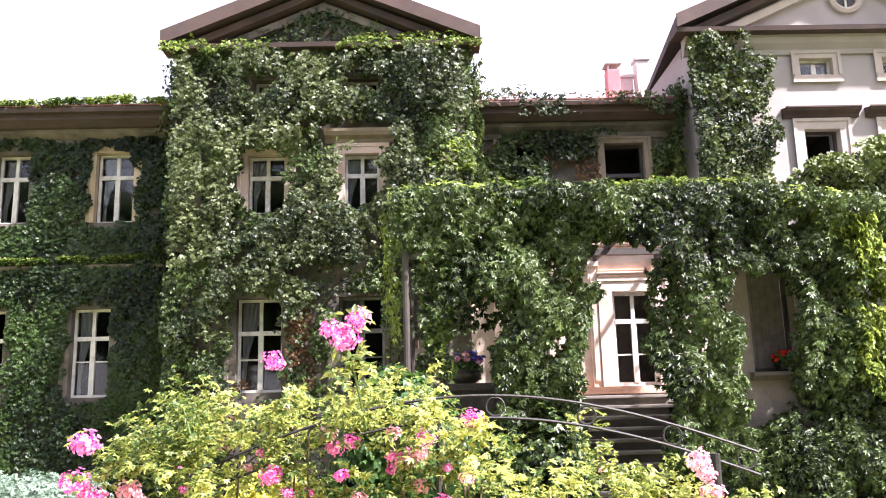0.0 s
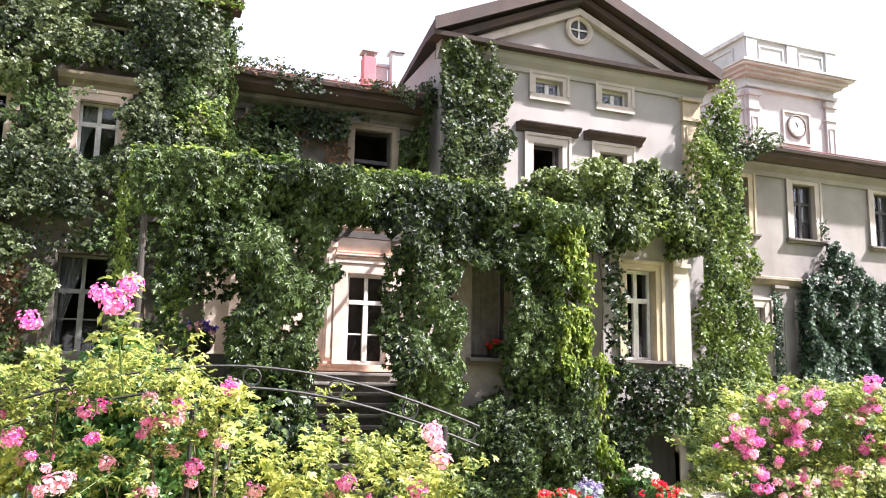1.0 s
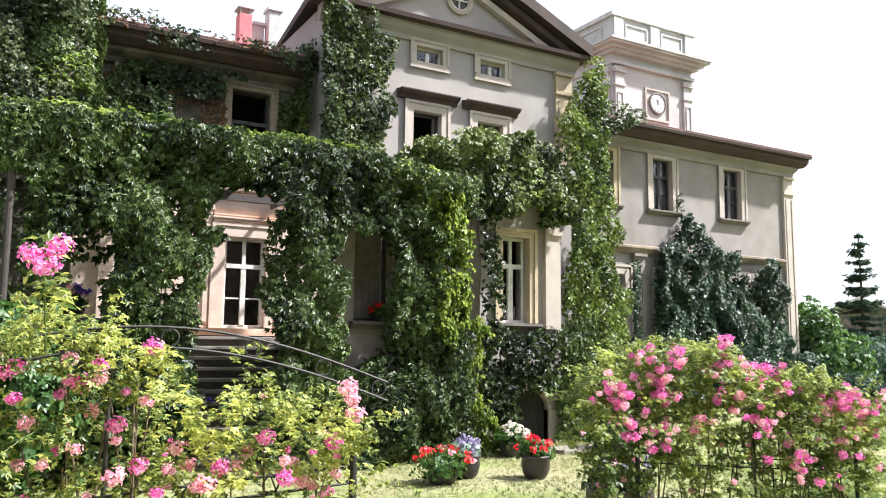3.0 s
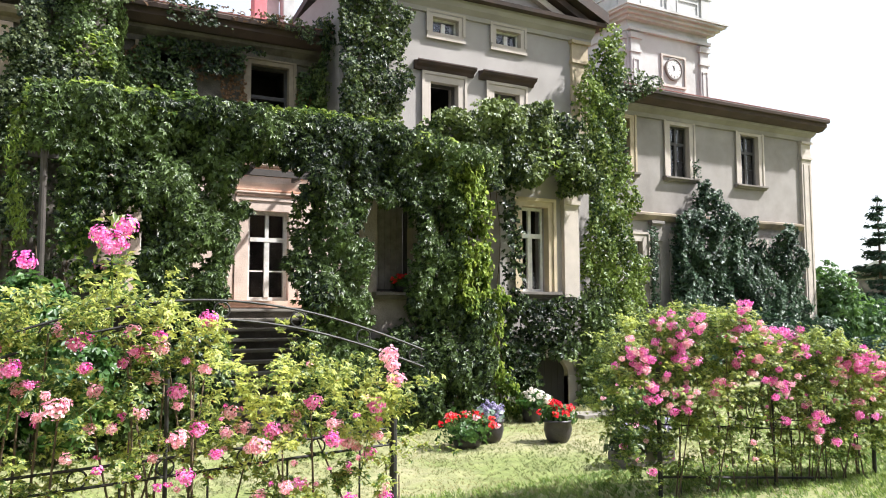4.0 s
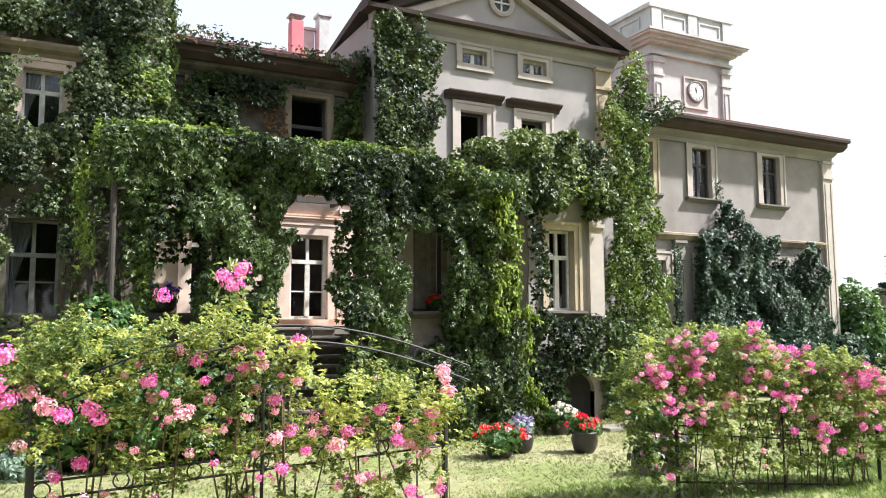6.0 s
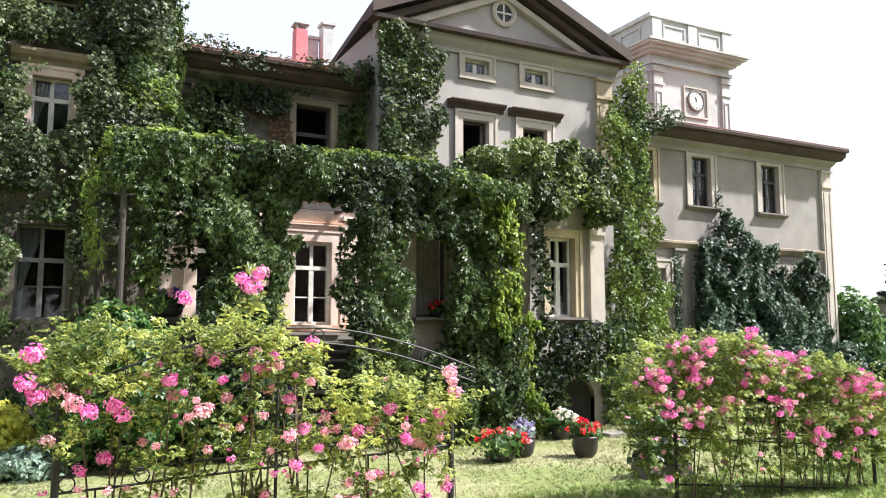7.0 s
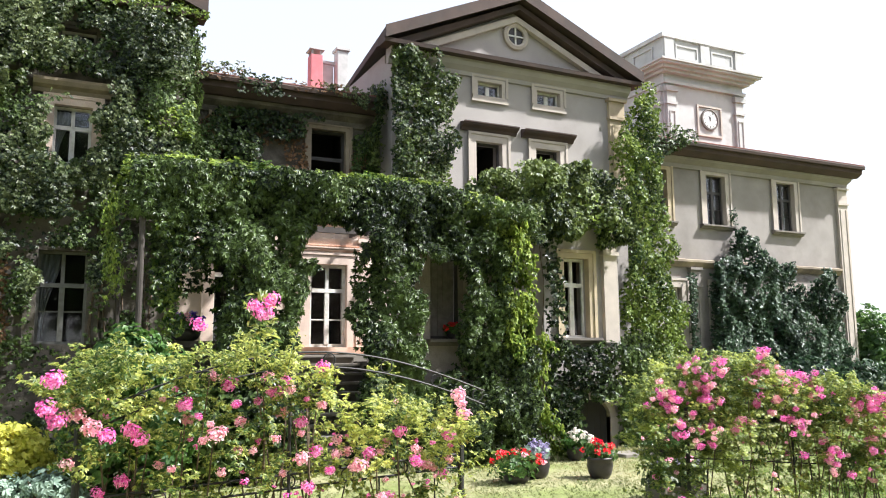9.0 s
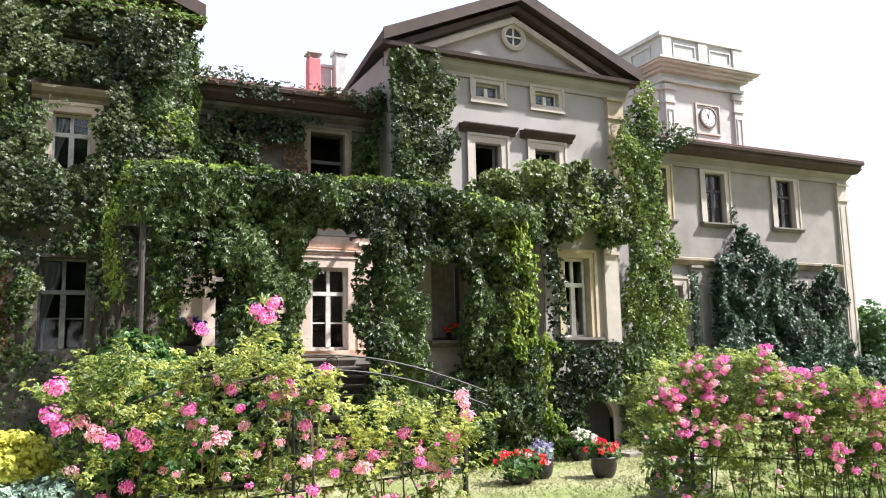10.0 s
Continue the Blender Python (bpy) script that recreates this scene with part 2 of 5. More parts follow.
def tube(bm, pts, r, sides=6, taper=1.0):
    rings = []
    n = len(pts)
    for i, p in enumerate(pts):
        p = Vector(p)
        d = Vector(pts[min(i + 1, n - 1)]) - Vector(pts[max(i - 1, 0)])
        q = d.to_track_quat("Z", "Y")
        rr = r * (1 + (taper - 1) * i / max(n - 1, 1))
        rings.append([bm.verts.new(p + q @ Vector((rr * math.cos(k * math.tau / sides), rr * math.sin(k * math.tau / sides), 0))) for k in range(sides)])
    for a, b in zip(rings, rings[1:]):
        for k in range(sides):
            bm.faces.new((a[k], a[(k + 1) % sides], b[(k + 1) % sides], b[k]))
    bm.faces.new(rings[0][::-1])
    bm.faces.new(rings[-1])
    return bm


def lathe(bm, prof, sides=20, cx=0, cy=0):
    rings = [[bm.verts.new((cx + r * math.cos(k * math.tau / sides), cy + r * math.sin(k * math.tau / sides), z)) for k in range(sides)] for r, z in prof]
    for a, b in zip(rings, rings[1:]):
        for k in range(sides):
            bm.faces.new((a[k], a[(k + 1) % sides], b[(k + 1) % sides], b[k]))
    bm.faces.new(rings[0][::-1])
    bm.faces.new(rings[-1])
    for f in bm.faces:
        f.smooth = True
    return bm


def wall_cells(bm, x0, x1, z0, z1, y0, y1, holes):
    """A wall along x from y0 (front) to y1, with holes (x0, x1, z0, z1) through it."""
    xs = sorted({x0, x1, *[h[0] for h in holes], *[h[1] for h in holes]})
    for a, b in zip(xs, xs[1:]):
        if a < x0 - 1e-6 or b > x1 + 1e-6:
            continue
        cut = sorted((h[2], h[3]) for h in holes if h[0] < (a + b) / 2 < h[1])
        z = z0
        for lo, hi in cut:
            if lo > z:
                box(bm, a, b, y0, y1, z, lo)
            z = max(z, hi)
        if z < z1:
            box(bm, a, b, y0, y1, z, z1)
    bmesh.ops.remove_doubles(bm, verts=bm.verts, dist=1e-5)
    return bm


rng = np.random.default_rng(7)


def wob(p, k, s=0.0):
    """Smooth noise about -1 to 1 for many points."""
    x, y, z = p[:, 0] * k + s, p[:, 1] * k + 1.7 * s, p[:, 2] * k + 0.6 * s
    return (np.sin(x * 1.3 + 2 * np.sin(z * 0.7 + s) + y) + np.sin(z * 1.7 + 1.6 * np.sin(x * 0.9 + y * 1.1)) + np.sin((x - z + y) * 2.3 + s * 3) * 0.7) / 2.7


def leaf_mesh(name, pts, nrm, size, mat, parent=None, leaflets=3, droop=0.75, spread=0.55, wide=0.34, jitter=0.45, fold=0.18):
    """Many small folded leaves, fans of leaflets, as one mesh. pts, nrm: (n, 3)."""
    n = len(pts)
    r = rng
    nrm = nrm + r.normal(0, jitter, (n, 3))
    nrm[:, 2] += 0.25
    nrm /= np.linalg.norm(nrm, axis=1)[:, None] + 1e-9
    down = np.tile([0.0, 0.0, -droop], (n, 1)) + r.normal(0, 0.45, (n, 3))
    tip = down - nrm * np.sum(down * nrm, axis=1)[:, None]
    tip /= np.linalg.norm(tip, axis=1)[:, None] + 1e-9
    side = np.cross(nrm, tip)
    s = (size * r.uniform(0.6, 1.3, n))[:, None]
    verts = np.empty((n, leaflets, 4, 3))
    for k in range(leaflets):
        a = (k - (leaflets - 1) / 2) * spread * 1.6 + r.normal(0, 0.1, n)
        t = tip * np.cos(a)[:, None] + side * np.sin(a)[:, None]
        w = np.cross(nrm, t)
        ln = s * (1.0 - 0.15 * abs(k - (leaflets - 1) / 2))
        lift = nrm * s * fold * r.uniform(0.2, 1.2, n)[:, None]
        verts[:, k, 0] = pts
        verts[:, k, 1] = pts + t * ln * 0.45 + w * ln * wide + lift
        verts[:, k, 2] = pts + t * ln - nrm * s * 0.12
        verts[:, k, 3] = pts + t * ln * 0.45 - w * ln * wide + lift
    return quads_mesh(name, verts.reshape(-1, 3), mat, parent)


def quads_mesh(name, verts, mat, parent=None):
    nq = len(verts) // 4
    idx = np.arange(nq)[:, None] * 4
    loops = np.concatenate((idx + 0, idx + 1, idx + 2, idx + 0, idx + 2, idx + 3), axis=1).ravel().astype(np.int32)
    me = bpy.data.meshes.new(name)
    me.vertices.add(len(verts))
    me.vertices.foreach_set("co", verts.astype(np.float32).ravel())
    me.loops.add(len(loops))
    me.loops.foreach_set("vertex_index", loops)
    me.polygons.add(nq * 2)
    me.polygons.foreach_set("loop_start", np.arange(0, len(loops), 3, dtype=np.int32))
    me.update(calc_edges=True)
    me.materials.append(mat)
    ob = new(name, me)
    if parent is not None:
        ob.parent = parent
    return ob


def sheet(o, u, v, n, dens, depth, keep=None, bulge=0.15, seed=0.0):
    """Leaf places over a leaning rectangle from corner o with edges u and v, in a layer of some depth along n."""
    o, u, v, n = (np.array(a, float) for a in (o, u, v, n))
    count = int(np.linalg.norm(u) * np.linalg.norm(v) * dens * 2.5)
    a, b = rng.random((count, 1)), rng.random((count, 1))
    p = o + a * u + b * v
    strand = wob(p * [1, 1, 0.45], 6.5, seed + 2)
    clump = wob(p, 4.2, seed + 5)
    out = depth * rng.random(count) ** 0.6 + bulge * (1 + wob(p, 1.6, seed)) + 0.7 * bulge * (strand + clump)
    thin = (strand + clump < -0.72) & (rng.random(count) < 0.75)
    p, out = p[~thin], out[~thin]
    if keep is not None:
        ok = keep(p)
        p, out = p[ok], out[ok]
    p = p + n * out[:, None]
    return p, np.tile(n, (len(p), 1))


def foliage(name, label, category, sheets, size, mat, **kw):
    p = np.concatenate([s[0] for s in sheets])
    n = np.concatenate([s[1] for s in sheets])
    ob = leaf_mesh(name, p, n, size * 0.62, mat, **kw)
    return tagged(ob, label, category, kind="stuff")


def outside(holes, ragged=0.12):
    """Keeps leaf places that lie off the openings (x0, x1, z0, z1)."""
    def keep(p):
        ok = np.ones(len(p), bool)
        e = wob(p, 5.0, 3.0) * ragged
        for x0, x1, z0, z1 in holes:
            ok &= ~((p[:, 0] > x0 + e) & (p[:, 0] < x1 - e) & (p[:, 2] > z0 + e) & (p[:, 2] < z1 - e * 0.7))
        return ok
    return keep


def blob(c, r, count, flat=1.0, lumps=0.25, seed=0.0, shell=0.55):
    """Leaf places in the outer layer of an uneven rounded mass."""
    d = rng.normal(0, 1, (count, 3))
    d /= np.linalg.norm(d, axis=1)[:, None]
    rad = (shell + (1 - shell) * rng.random(count)) * (1 + lumps * wob(d * 2.5, 1.3, seed) + 0.1 * wob(d * 6, 1.3, seed + 2))
    p = np.array(c) + d * rad[:, None] * np.array(r)
    return p, d * np.array([1, 1, flat])


# ---- setting: ground ----
def height(x, y):
    u = min(max((9.0 - y) / 11.0, 0), 1)
    return 0.05 + 0.22 * u * u * (3 - 2 * u) + 0.03 * math.sin(x * 0.7) * math.sin(y * 0.6)


def ground():
    bm = bmesh.new()
    xs = [-600, -120, -40, *[-20 + i * 0.8 for i in range(64)], 60, 150, 700]
    ys = [-600, -120, -40, *[-14 + i * 0.8 for i in range(52)], 60, 150, 700]
    g = [[bm.verts.new((x, y, height(x, y) + (noise.noise((x * 0.8, y * 0.8, 0)) * 0.03))) for x in xs] for y in ys]
    for j in range(len(ys) - 1):
        for i in range(len(xs) - 1):
            bm.faces.new((g[j][i], g[j][i + 1], g[j + 1][i + 1], g[j + 1][i]))
    for f in bm.faces:
        f.smooth = True
    return tagged(link_mesh("ground", bm, GRASS_GROUND), "sunlit lawn with dry straw-coloured patches", "lawn", kind="structure")


ground()


# ---- setting: the house ----
def window(name, x0, x1, z0, z1, y, frame_mat, wood, label, surround=0.16, sill=True, hood=0.0, mull=True, transom=0.68, bars=(), curtain=False, depth=0.28, proud=0.05, cat="window", room=True, leaf_w=0.055, glazed=True, below=False):
    """A window set in an opening whose front is at y: moulded surround, sill, wooden frame, panes, dim room behind."""
    top = empty(name, label, cat, (x0 + x1) / 2, y, z0, kind="structure")
    top.matrix_world = Matrix.Identity(4)
    if surround:
        s = surround
        part("surround", boxes((x0 - s, x0 + 0.004, y - proud, y + 0.1, z0, z1 + s), (x1 - 0.004, x1 + s, y - proud, y + 0.1, z0, z1 + s), (x0 + 0.004, x1 - 0.004, y - proud, y + 0.1, z1 - 0.004, z1 + s),
                               (x0 - s - 0.03, x0 - s + 0.04, y - proud - 0.025, y - proud, z0, z1 + s + 0.03), (x1 + s - 0.04, x1 + s + 0.03, y - proud - 0.025, y - proud, z0, z1 + s + 0.03),
                               (x0 - s + 0.04, x1 + s - 0.04, y - proud - 0.025, y - proud, z1 + s - 0.04, z1 + s + 0.03)), frame_mat, top)
    if below:
        part("lower_surround", boxes((x0 - surround, x1 + surround, y - proud, y + 0.1, z0 - surround, z0 + 0.003), (x0 - surround - 0.03, x1 + surround + 0.03, y - proud - 0.025, y - proud, z0 - surround - 0.03, z0 - surround + 0.04)), frame_mat, top)
    if sill:
        e = surround + 0.08
        part("window_sill", profile_x(x0 - e, x1 + e, [(y + 0.1, z0), (y + 0.1, z0 - 0.13), (y - 0.08, z0 - 0.13), (y - 0.12, z0 - 0.07), (y - 0.17, z0 - 0.06), (y - 0.17, z0 - 0.01)]), SLATE, top)
    if hood:
        e = surround + 0.22
        zz = z1 + surround + 0.04
        part("hood", profile_x(x0 - e, x1 + e, [(y, zz), (y - 0.06, zz), (y - 0.09, zz + 0.07), (y - 0.2, zz + 0.12), (y - 0.24, zz + 0.2), (y - 0.24, zz + hood), (y, zz + hood + 0.05)]), BROWN if frame_mat is TRIM and wood is DARK_WOOD else DULL_OCHRE, top)
    yb = y + depth * 0.55
    w = leaf_w
    bm = boxes((x0, x0 + w, yb, yb + 0.06, z0, z1), (x1 - w, x1, yb, yb + 0.06, z0, z1), (x0 + w, x1 - w, yb, yb + 0.06, z1 - w, z1), (x0 + w, x1 - w, yb, yb + 0.06, z0, z0 + w))
    part("window_frame", bm, wood, top)
    zt = z0 + (z1 - z0) * transom if transom else z1 - w
    xm = (x0 + x1) / 2
    if transom:
        part("transom", boxes((x0 + w, x1 - w, yb - 0.03, yb + 0.05, zt - 0.04, zt + 0.045)), wood, top)
    if mull:
        part("mullion", boxes((xm - 0.05, xm + 0.05, yb - 0.02, yb + 0.05, z0 + w, zt - 0.04)), wood, top)
        if transom:
            part("upper_mullion", boxes((xm - 0.035, xm + 0.035, yb - 0.01, yb + 0.05, zt + 0.045, z1 - w)), wood, top)
    for b in bars:
        zb = z0 + (z1 - z0) * b
        part("glazing_bar", boxes((x0 + w, x1 - w, yb + 0.005, yb + 0.04, zb - 0.014, zb + 0.014)), wood, top)
    cols = ((x0 + w, xm), (xm, x1 - w)) if mull else ((x0 + w, x1 - w),)
    rows = ((z0 + w, zt), (zt, z1 - w)) if transom else ((z0 + w, z1 - w),)
    for a, b in cols if glazed else ():
        for c, d in rows:
            g = part("pane", boxes((a, b, yb + 0.022, yb + 0.026, c, d)), GLASS, top)
            g.visible_shadow = False
    if curtain:
        for sgn, xa in ((1, x0 + w),):
            bm = bmesh.new()
            n, rows_z = 14, 8
            wd = (x1 - x0) * 0.44
            grid = []
            for j in range(rows_z + 1):
                f = j / rows_z
                z = z1 - 0.05 - f * (z1 - z0 - 0.1)
                k = 1.0 - 0.8 * math.sin(min(f, 0.85) / 0.85 * math.pi / 2) ** 1.5
                grid.append([bm.verts.new((xa + sgn * wd * k * i / n, yb + 0.16 + 0.03 * math.sin(i * 1.9 + j * 0.2), z)) for i in range(n + 1)])
            for j in range(rows_z):
                for i in range(n):
                    bm.faces.new((grid[j][i], grid[j][i + 1], grid[j + 1][i + 1], grid[j + 1][i]))
            for fc in bm.faces:
                fc.smooth = True
            part("curtain", bm, CURTAIN, top, "thin white curtain drawn aside")
    # Added box in near-black, so the unlit room's shade is painted on
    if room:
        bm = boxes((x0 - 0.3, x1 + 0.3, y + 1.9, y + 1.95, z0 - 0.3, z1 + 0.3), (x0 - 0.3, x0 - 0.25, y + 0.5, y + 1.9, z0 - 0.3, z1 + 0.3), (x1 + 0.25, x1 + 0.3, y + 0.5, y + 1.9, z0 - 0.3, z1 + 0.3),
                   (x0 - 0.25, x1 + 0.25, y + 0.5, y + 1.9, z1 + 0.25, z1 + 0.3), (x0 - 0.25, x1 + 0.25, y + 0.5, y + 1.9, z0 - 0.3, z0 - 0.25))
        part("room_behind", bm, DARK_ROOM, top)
    return top


YF, YC = 15.2, 16.2
R1 = (-5.19, 0.62)
R2 = (5.42, 12.38)
LW = [(-7.30, -6.48, 5.9, 7.44), (-9.43, -8.70, 5.92, 7.44), (-7.63, -6.82, 2.23, 4.06), (-9.75, -8.98, 2.23, 4.06), (-11.7, -10.9, 5.92, 7.44), (-11.9, -11.1, 2.23, 4.06)]
R1W = [(-3.82, -3.06, 5.78, 7.0), (-1.86, -1.15, 5.82, 7.0), (-3.98, -3.08, 2.22, 4.05), (-1.98, -1.08, 2.22, 4.05), (-1.8, -1.15, 8.3, 8.62), (-3.72, -3.08, 8.3, 8.62)]
CW = [(3.72, 4.6, 5.6, 7.45), (1.45, 2.28, 5.6, 7.5)]
R2W = [(7.69, 8.45, 5.6, 7.34), (9.46, 10.22, 5.6, 7.34), (7.75, 8.47, 8.54, 8.92), (9.53, 10.27, 8.54, 8.92), (9.5, 10.3, 2.22, 4.1)]
WW = [(16.26, 17.06, 5.93, 7.5), (19.28, 20.1, 5.93, 7.53), (13.9, 14.72, 5.93, 7.5), (14.36, 15.1, 2.22, 3.96), (16.4, 17.2, 2.22, 3.96), (19.3, 20.1, 2.22, 3.96)]
DOORW = [(3.38, 4.24, 2.16, 4.0), (1.32, 2.12, 2.16, 4.2)]


def gable(name, x0, x1, zt, apex, wall_mat, holes, label, y_back=24.0):
    """A gabled front block: walls with openings, tympanum, roof with dark verge boards, cornice."""
    xm = (x0 + x1) / 2
    bm = bmesh.new()
    wall_cells(bm, x0, x1, -0.2, zt - 0.35, YF, YF + 0.45, holes)
    box(bm, x0, x0 + 0.45, YF + 0.45, y_back, -0.2, zt - 0.1)
    box(bm, x1 - 0.45, x1, YF + 0.45, y_back, -0.2, zt - 0.1)
    w = tagged(link_mesh("wall_" + name, bm, wall_mat), label, "wall", kind="structure")
    e = 0.36
    slope = (apex - zt) / (xm - x0 + e)
    bm = profile_y(YF + 0.02, YF + 0.4, [(x0, zt - 0.35), (x1, zt - 0.35), (x1, zt - 0.1 + slope * e), (xm, apex - 0.1), (x0, zt - 0.1 + slope * e)])
    part("tympanum", bm, wall_mat, w)
    roof = empty("roof_" + name, "low-pitched gable roof with dark brown verge boards", "roof", kind="structure")
    th = 0.2
    for sx in (-1, 1):
        xe = x0 - e if sx < 0 else x1 + e
        bm = bmesh.new()
        xk = xe - sx * 1.0
        fr = [bm.verts.new((x, YF - 0.49, z)) for x, z in ((xe, zt), (xm, apex), (xm, apex + th), (xe, zt + th))]
        bk = [bm.verts.new((x, y_back, z)) for x, z in ((xk, zt), (xm, apex), (xm, apex + th * 0.5), (xk, zt + th * 0.5))]
        for k in range(4):
            bm.faces.new((fr[k], fr[(k + 1) % 4], bk[(k + 1) % 4], bk[k]))
        bm.faces.new(fr[::-1])
        bm.faces.new(bk)
        bmesh.ops.recalc_face_normals(bm, faces=bm.faces)
        part("roof_plane", bm, BROWN, roof)
        part("verge_board", profile_y(YF - 0.53, YF - 0.49, [(xe - sx * 0.0, zt - 0.06), (xm, apex - 0.06), (xm, apex + th + 0.04), (xe, zt + th + 0.04)]), BROWN, roof)
        xi = x0 + 0.55 if sx < 0 else x1 - 0.55
        part("raking_moulding", profile_y(YF - 0.14, YF + 0.05, [(xi, zt + 0.02), (xm, apex - 0.36), (xm, apex - 0.52), (xi + (-sx) * 0.42, zt + 0.02)]), TRIM if wall_mat is PLASTER else wall_mat, roof)
        part("raking_soffit", profile_y(YF - 0.3, YF + 0.03, [(xe - sx * 0.3, zt - 0.0), (xm, apex - 0.1), (xm, apex - 0.24), (xe - sx * 0.72, zt - 0.0)]), BROWN, roof)
    c = wall_mat
    part("cornice", profile_x(x0 - 0.12, x1 + 0.12, [(YF + 0.02, zt - 0.5), (YF - 0.06, zt - 0.5), (YF - 0.08, zt - 0.4), (YF - 0.2, zt - 0.3), (YF - 0.26, zt - 0.2), (YF - 0.26, zt - 0.14), (YF + 0.02, zt - 0.14)]), c, roof)
    part("cornice_cap", profile_x(x0 - e, x1 + e, [(YF + 0.02, zt - 0.135), (YF - 0.46, zt - 0.135), (YF - 0.48, zt - 0.04), (YF + 0.02, zt + 0.05)]), BROWN, roof)
    return w


wall_r1 = gable("west_gable", *R1, 9.3, 10.65, OLD_PLASTER, R1W, "stained plaster gable front overgrown with creeper")
wall_r2 = gable("east_gable", *R2, 9.5, 11.18, PLASTER, R2W, "grey-beige plaster gable front with small attic windows")


def straight(name, x0, x1, z_eave, mat, holes, label, end_left=False, end_right=False):
    bm = bmesh.new()
    wall_cells(bm, x0, x1, -0.2, z_eave - 0.05, YC, YC + 0.45, holes)
    if end_right:
        box(bm, x1 - 0.45, x1, YC + 0.45, 25.0, -0.2, z_eave - 0.05)
    if end_left:
        box(bm, x0, x0 + 0.45, YC + 0.45, 25.0, -0.2, z_eave - 0.05)
    w = tagged(link_mesh("wall_" + name, bm, mat), label, "wall", kind="structure")
    r = empty("roof_" + name, "low red sheet-metal roof with a dark brown eave", "roof", kind="structure")
    xr = x1 + (0.22 if end_right else 0)
    xl = x0 - (0.55 if end_left else 0)
    part("eave_fascia", profile_x(xl, xr, [(YC - 0.58, z_eave + 0.0), (YC - 0.6, z_eave + 0.2), (YC - 0.5, z_eave + 0.24), (YC + 0.1, z_eave + 0.12), (YC + 0.1, z_eave - 0.1), (YC - 0.4, z_eave - 0.12)]), BROWN, r)
    part("eave_moulding", profile_x(x0, x1 + (0.05 if end_right else 0), [(YC + 0.05, z_eave - 0.42), (YC - 0.07, z_eave - 0.42), (YC - 0.1, z_eave - 0.3), (YC - 0.28, z_eave - 0.2), (YC - 0.3, z_eave - 0.125), (YC + 0.05, z_eave - 0.125)]), mat, r)
    part("gutter", profile_x(xl, xr, [(YC - 0.605, z_eave + 0.12), (YC - 0.7, z_eave + 0.12), (YC - 0.72, z_eave + 0.2), (YC - 0.7, z_eave + 0.235), (YC - 0.605, z_eave + 0.235)]), BROWN, r)
    part("eave_cap", profile_x(xl, xr, [(YC - 0.71, z_eave + 0.24), (YC - 0.71, z_eave + 0.265), (YC - 0.4, z_eave + 0.31), (YC - 0.4, z_eave + 0.28)]), RED_ROOF, r)
    part("roof_plane", profile_x(xl, xr, [(YC - 0.55, z_eave + 0.25), (20.6, z_eave + 1.35), (20.6, z_eave + 1.25), (YC + 0.1, z_eave + 0.13)]), RED_ROOF, r)
    part("back_roof_plane", profile_x(xl, xr, [(20.6, z_eave + 1.35), (25.4, z_eave + 0.2), (25.4, z_eave + 0.1), (20.6, z_eave + 1.25)]), RED_ROOF, r)
    return w


wall_lw = straight("west_wing", -26.0, R1[0], 8.02, OLD_PLASTER, LW, "dark plaster wing overgrown with creeper", end_left=True)
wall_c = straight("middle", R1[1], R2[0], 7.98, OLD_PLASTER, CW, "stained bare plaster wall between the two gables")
wall_rw = straight("east_wing", R2[1], 22.58, 8.02, WING_PLASTER, WW, "grey-beige plaster wing with tall windows", end_right=True)
back = tagged(link_mesh("wall_back", boxes((-26, 22.5, 25.0, 25.4, -0.2, 8.2)), PLASTER), "plain rear wall of the house", "wall", kind="structure")

for i, h in enumerate(LW):
    window("window_%d" % (i + 1), *h, YC, OCHRE if i == 0 else OLD_PLASTER, WHITE_WOOD, "white casement window with parted white curtains among creeper", surround=0.14, sill=False, curtain=True, transom=0.66, bars=(0.4,) if h[2] < 4 else ())
for i, h in enumerate(R1W):
    small = h[2] > 8
    window("window_%d" % (i + 10), *h, YF, PINK_PLASTER if i < 2 else OLD_PLASTER, GREY_WOOD if i == 3 else WHITE_WOOD, "white casement window with curtains set in creeper" if not small else "small attic window half hidden by creeper", surround=0.1 if small else 0.18, sill=False,
           hood=0.0 if i != 1 else 0.26, curtain=not small, transom=0 if small else 0.63, mull=True, bars=(0.35,) if h[2] < 4 else ())
for i, h in enumerate(CW):
    window("window_%d" % (i + 20), *h, YC, DULL_OCHRE, DARK_WOOD, "dark upper window in an ochre frame above the creeper", surround=0.13, transom=0.62, mull=False, sill=False, glazed=False)
for i, h in enumerate(R2W[:4]):
    if h[2] > 8:
        window("window_%d" % (i + 30), *h, YF, TRIM, WHITE_WOOD, "small attic window in a broad cream surround", surround=0.14, mull=True, transom=0, sill=False, below=True, depth=0.2)
    else:
        window("window_%d" % (i + 30), *h, YF, TRIM, DARK_WOOD, "dark upper window beneath a heavy brown hood", surround=0.2, hood=0.17, transom=0, mull=False, glazed=False)
for i, h in enumerate(WW):
    low = h[2] < 3
    window("window_%d" % (i + 40), *h, YC, TRIM if i != 2 else OCHRE, WHITE_WOOD if low else DARK_WOOD, "tall dark casement window in a cream surround" if not low else "ground-floor window with white wooden casements", surround=0.2 if not low else 0.24, transom=0.66, bars=(0.33,), sill=True)
YN = 11.12
NICHE = (4.52, 5.2, 2.25, 4.05)
bm = wall_cells(bmesh.new(), 4.15, 5.9, -0.2, 4.4, YN, YN + 0.4, [NICHE])
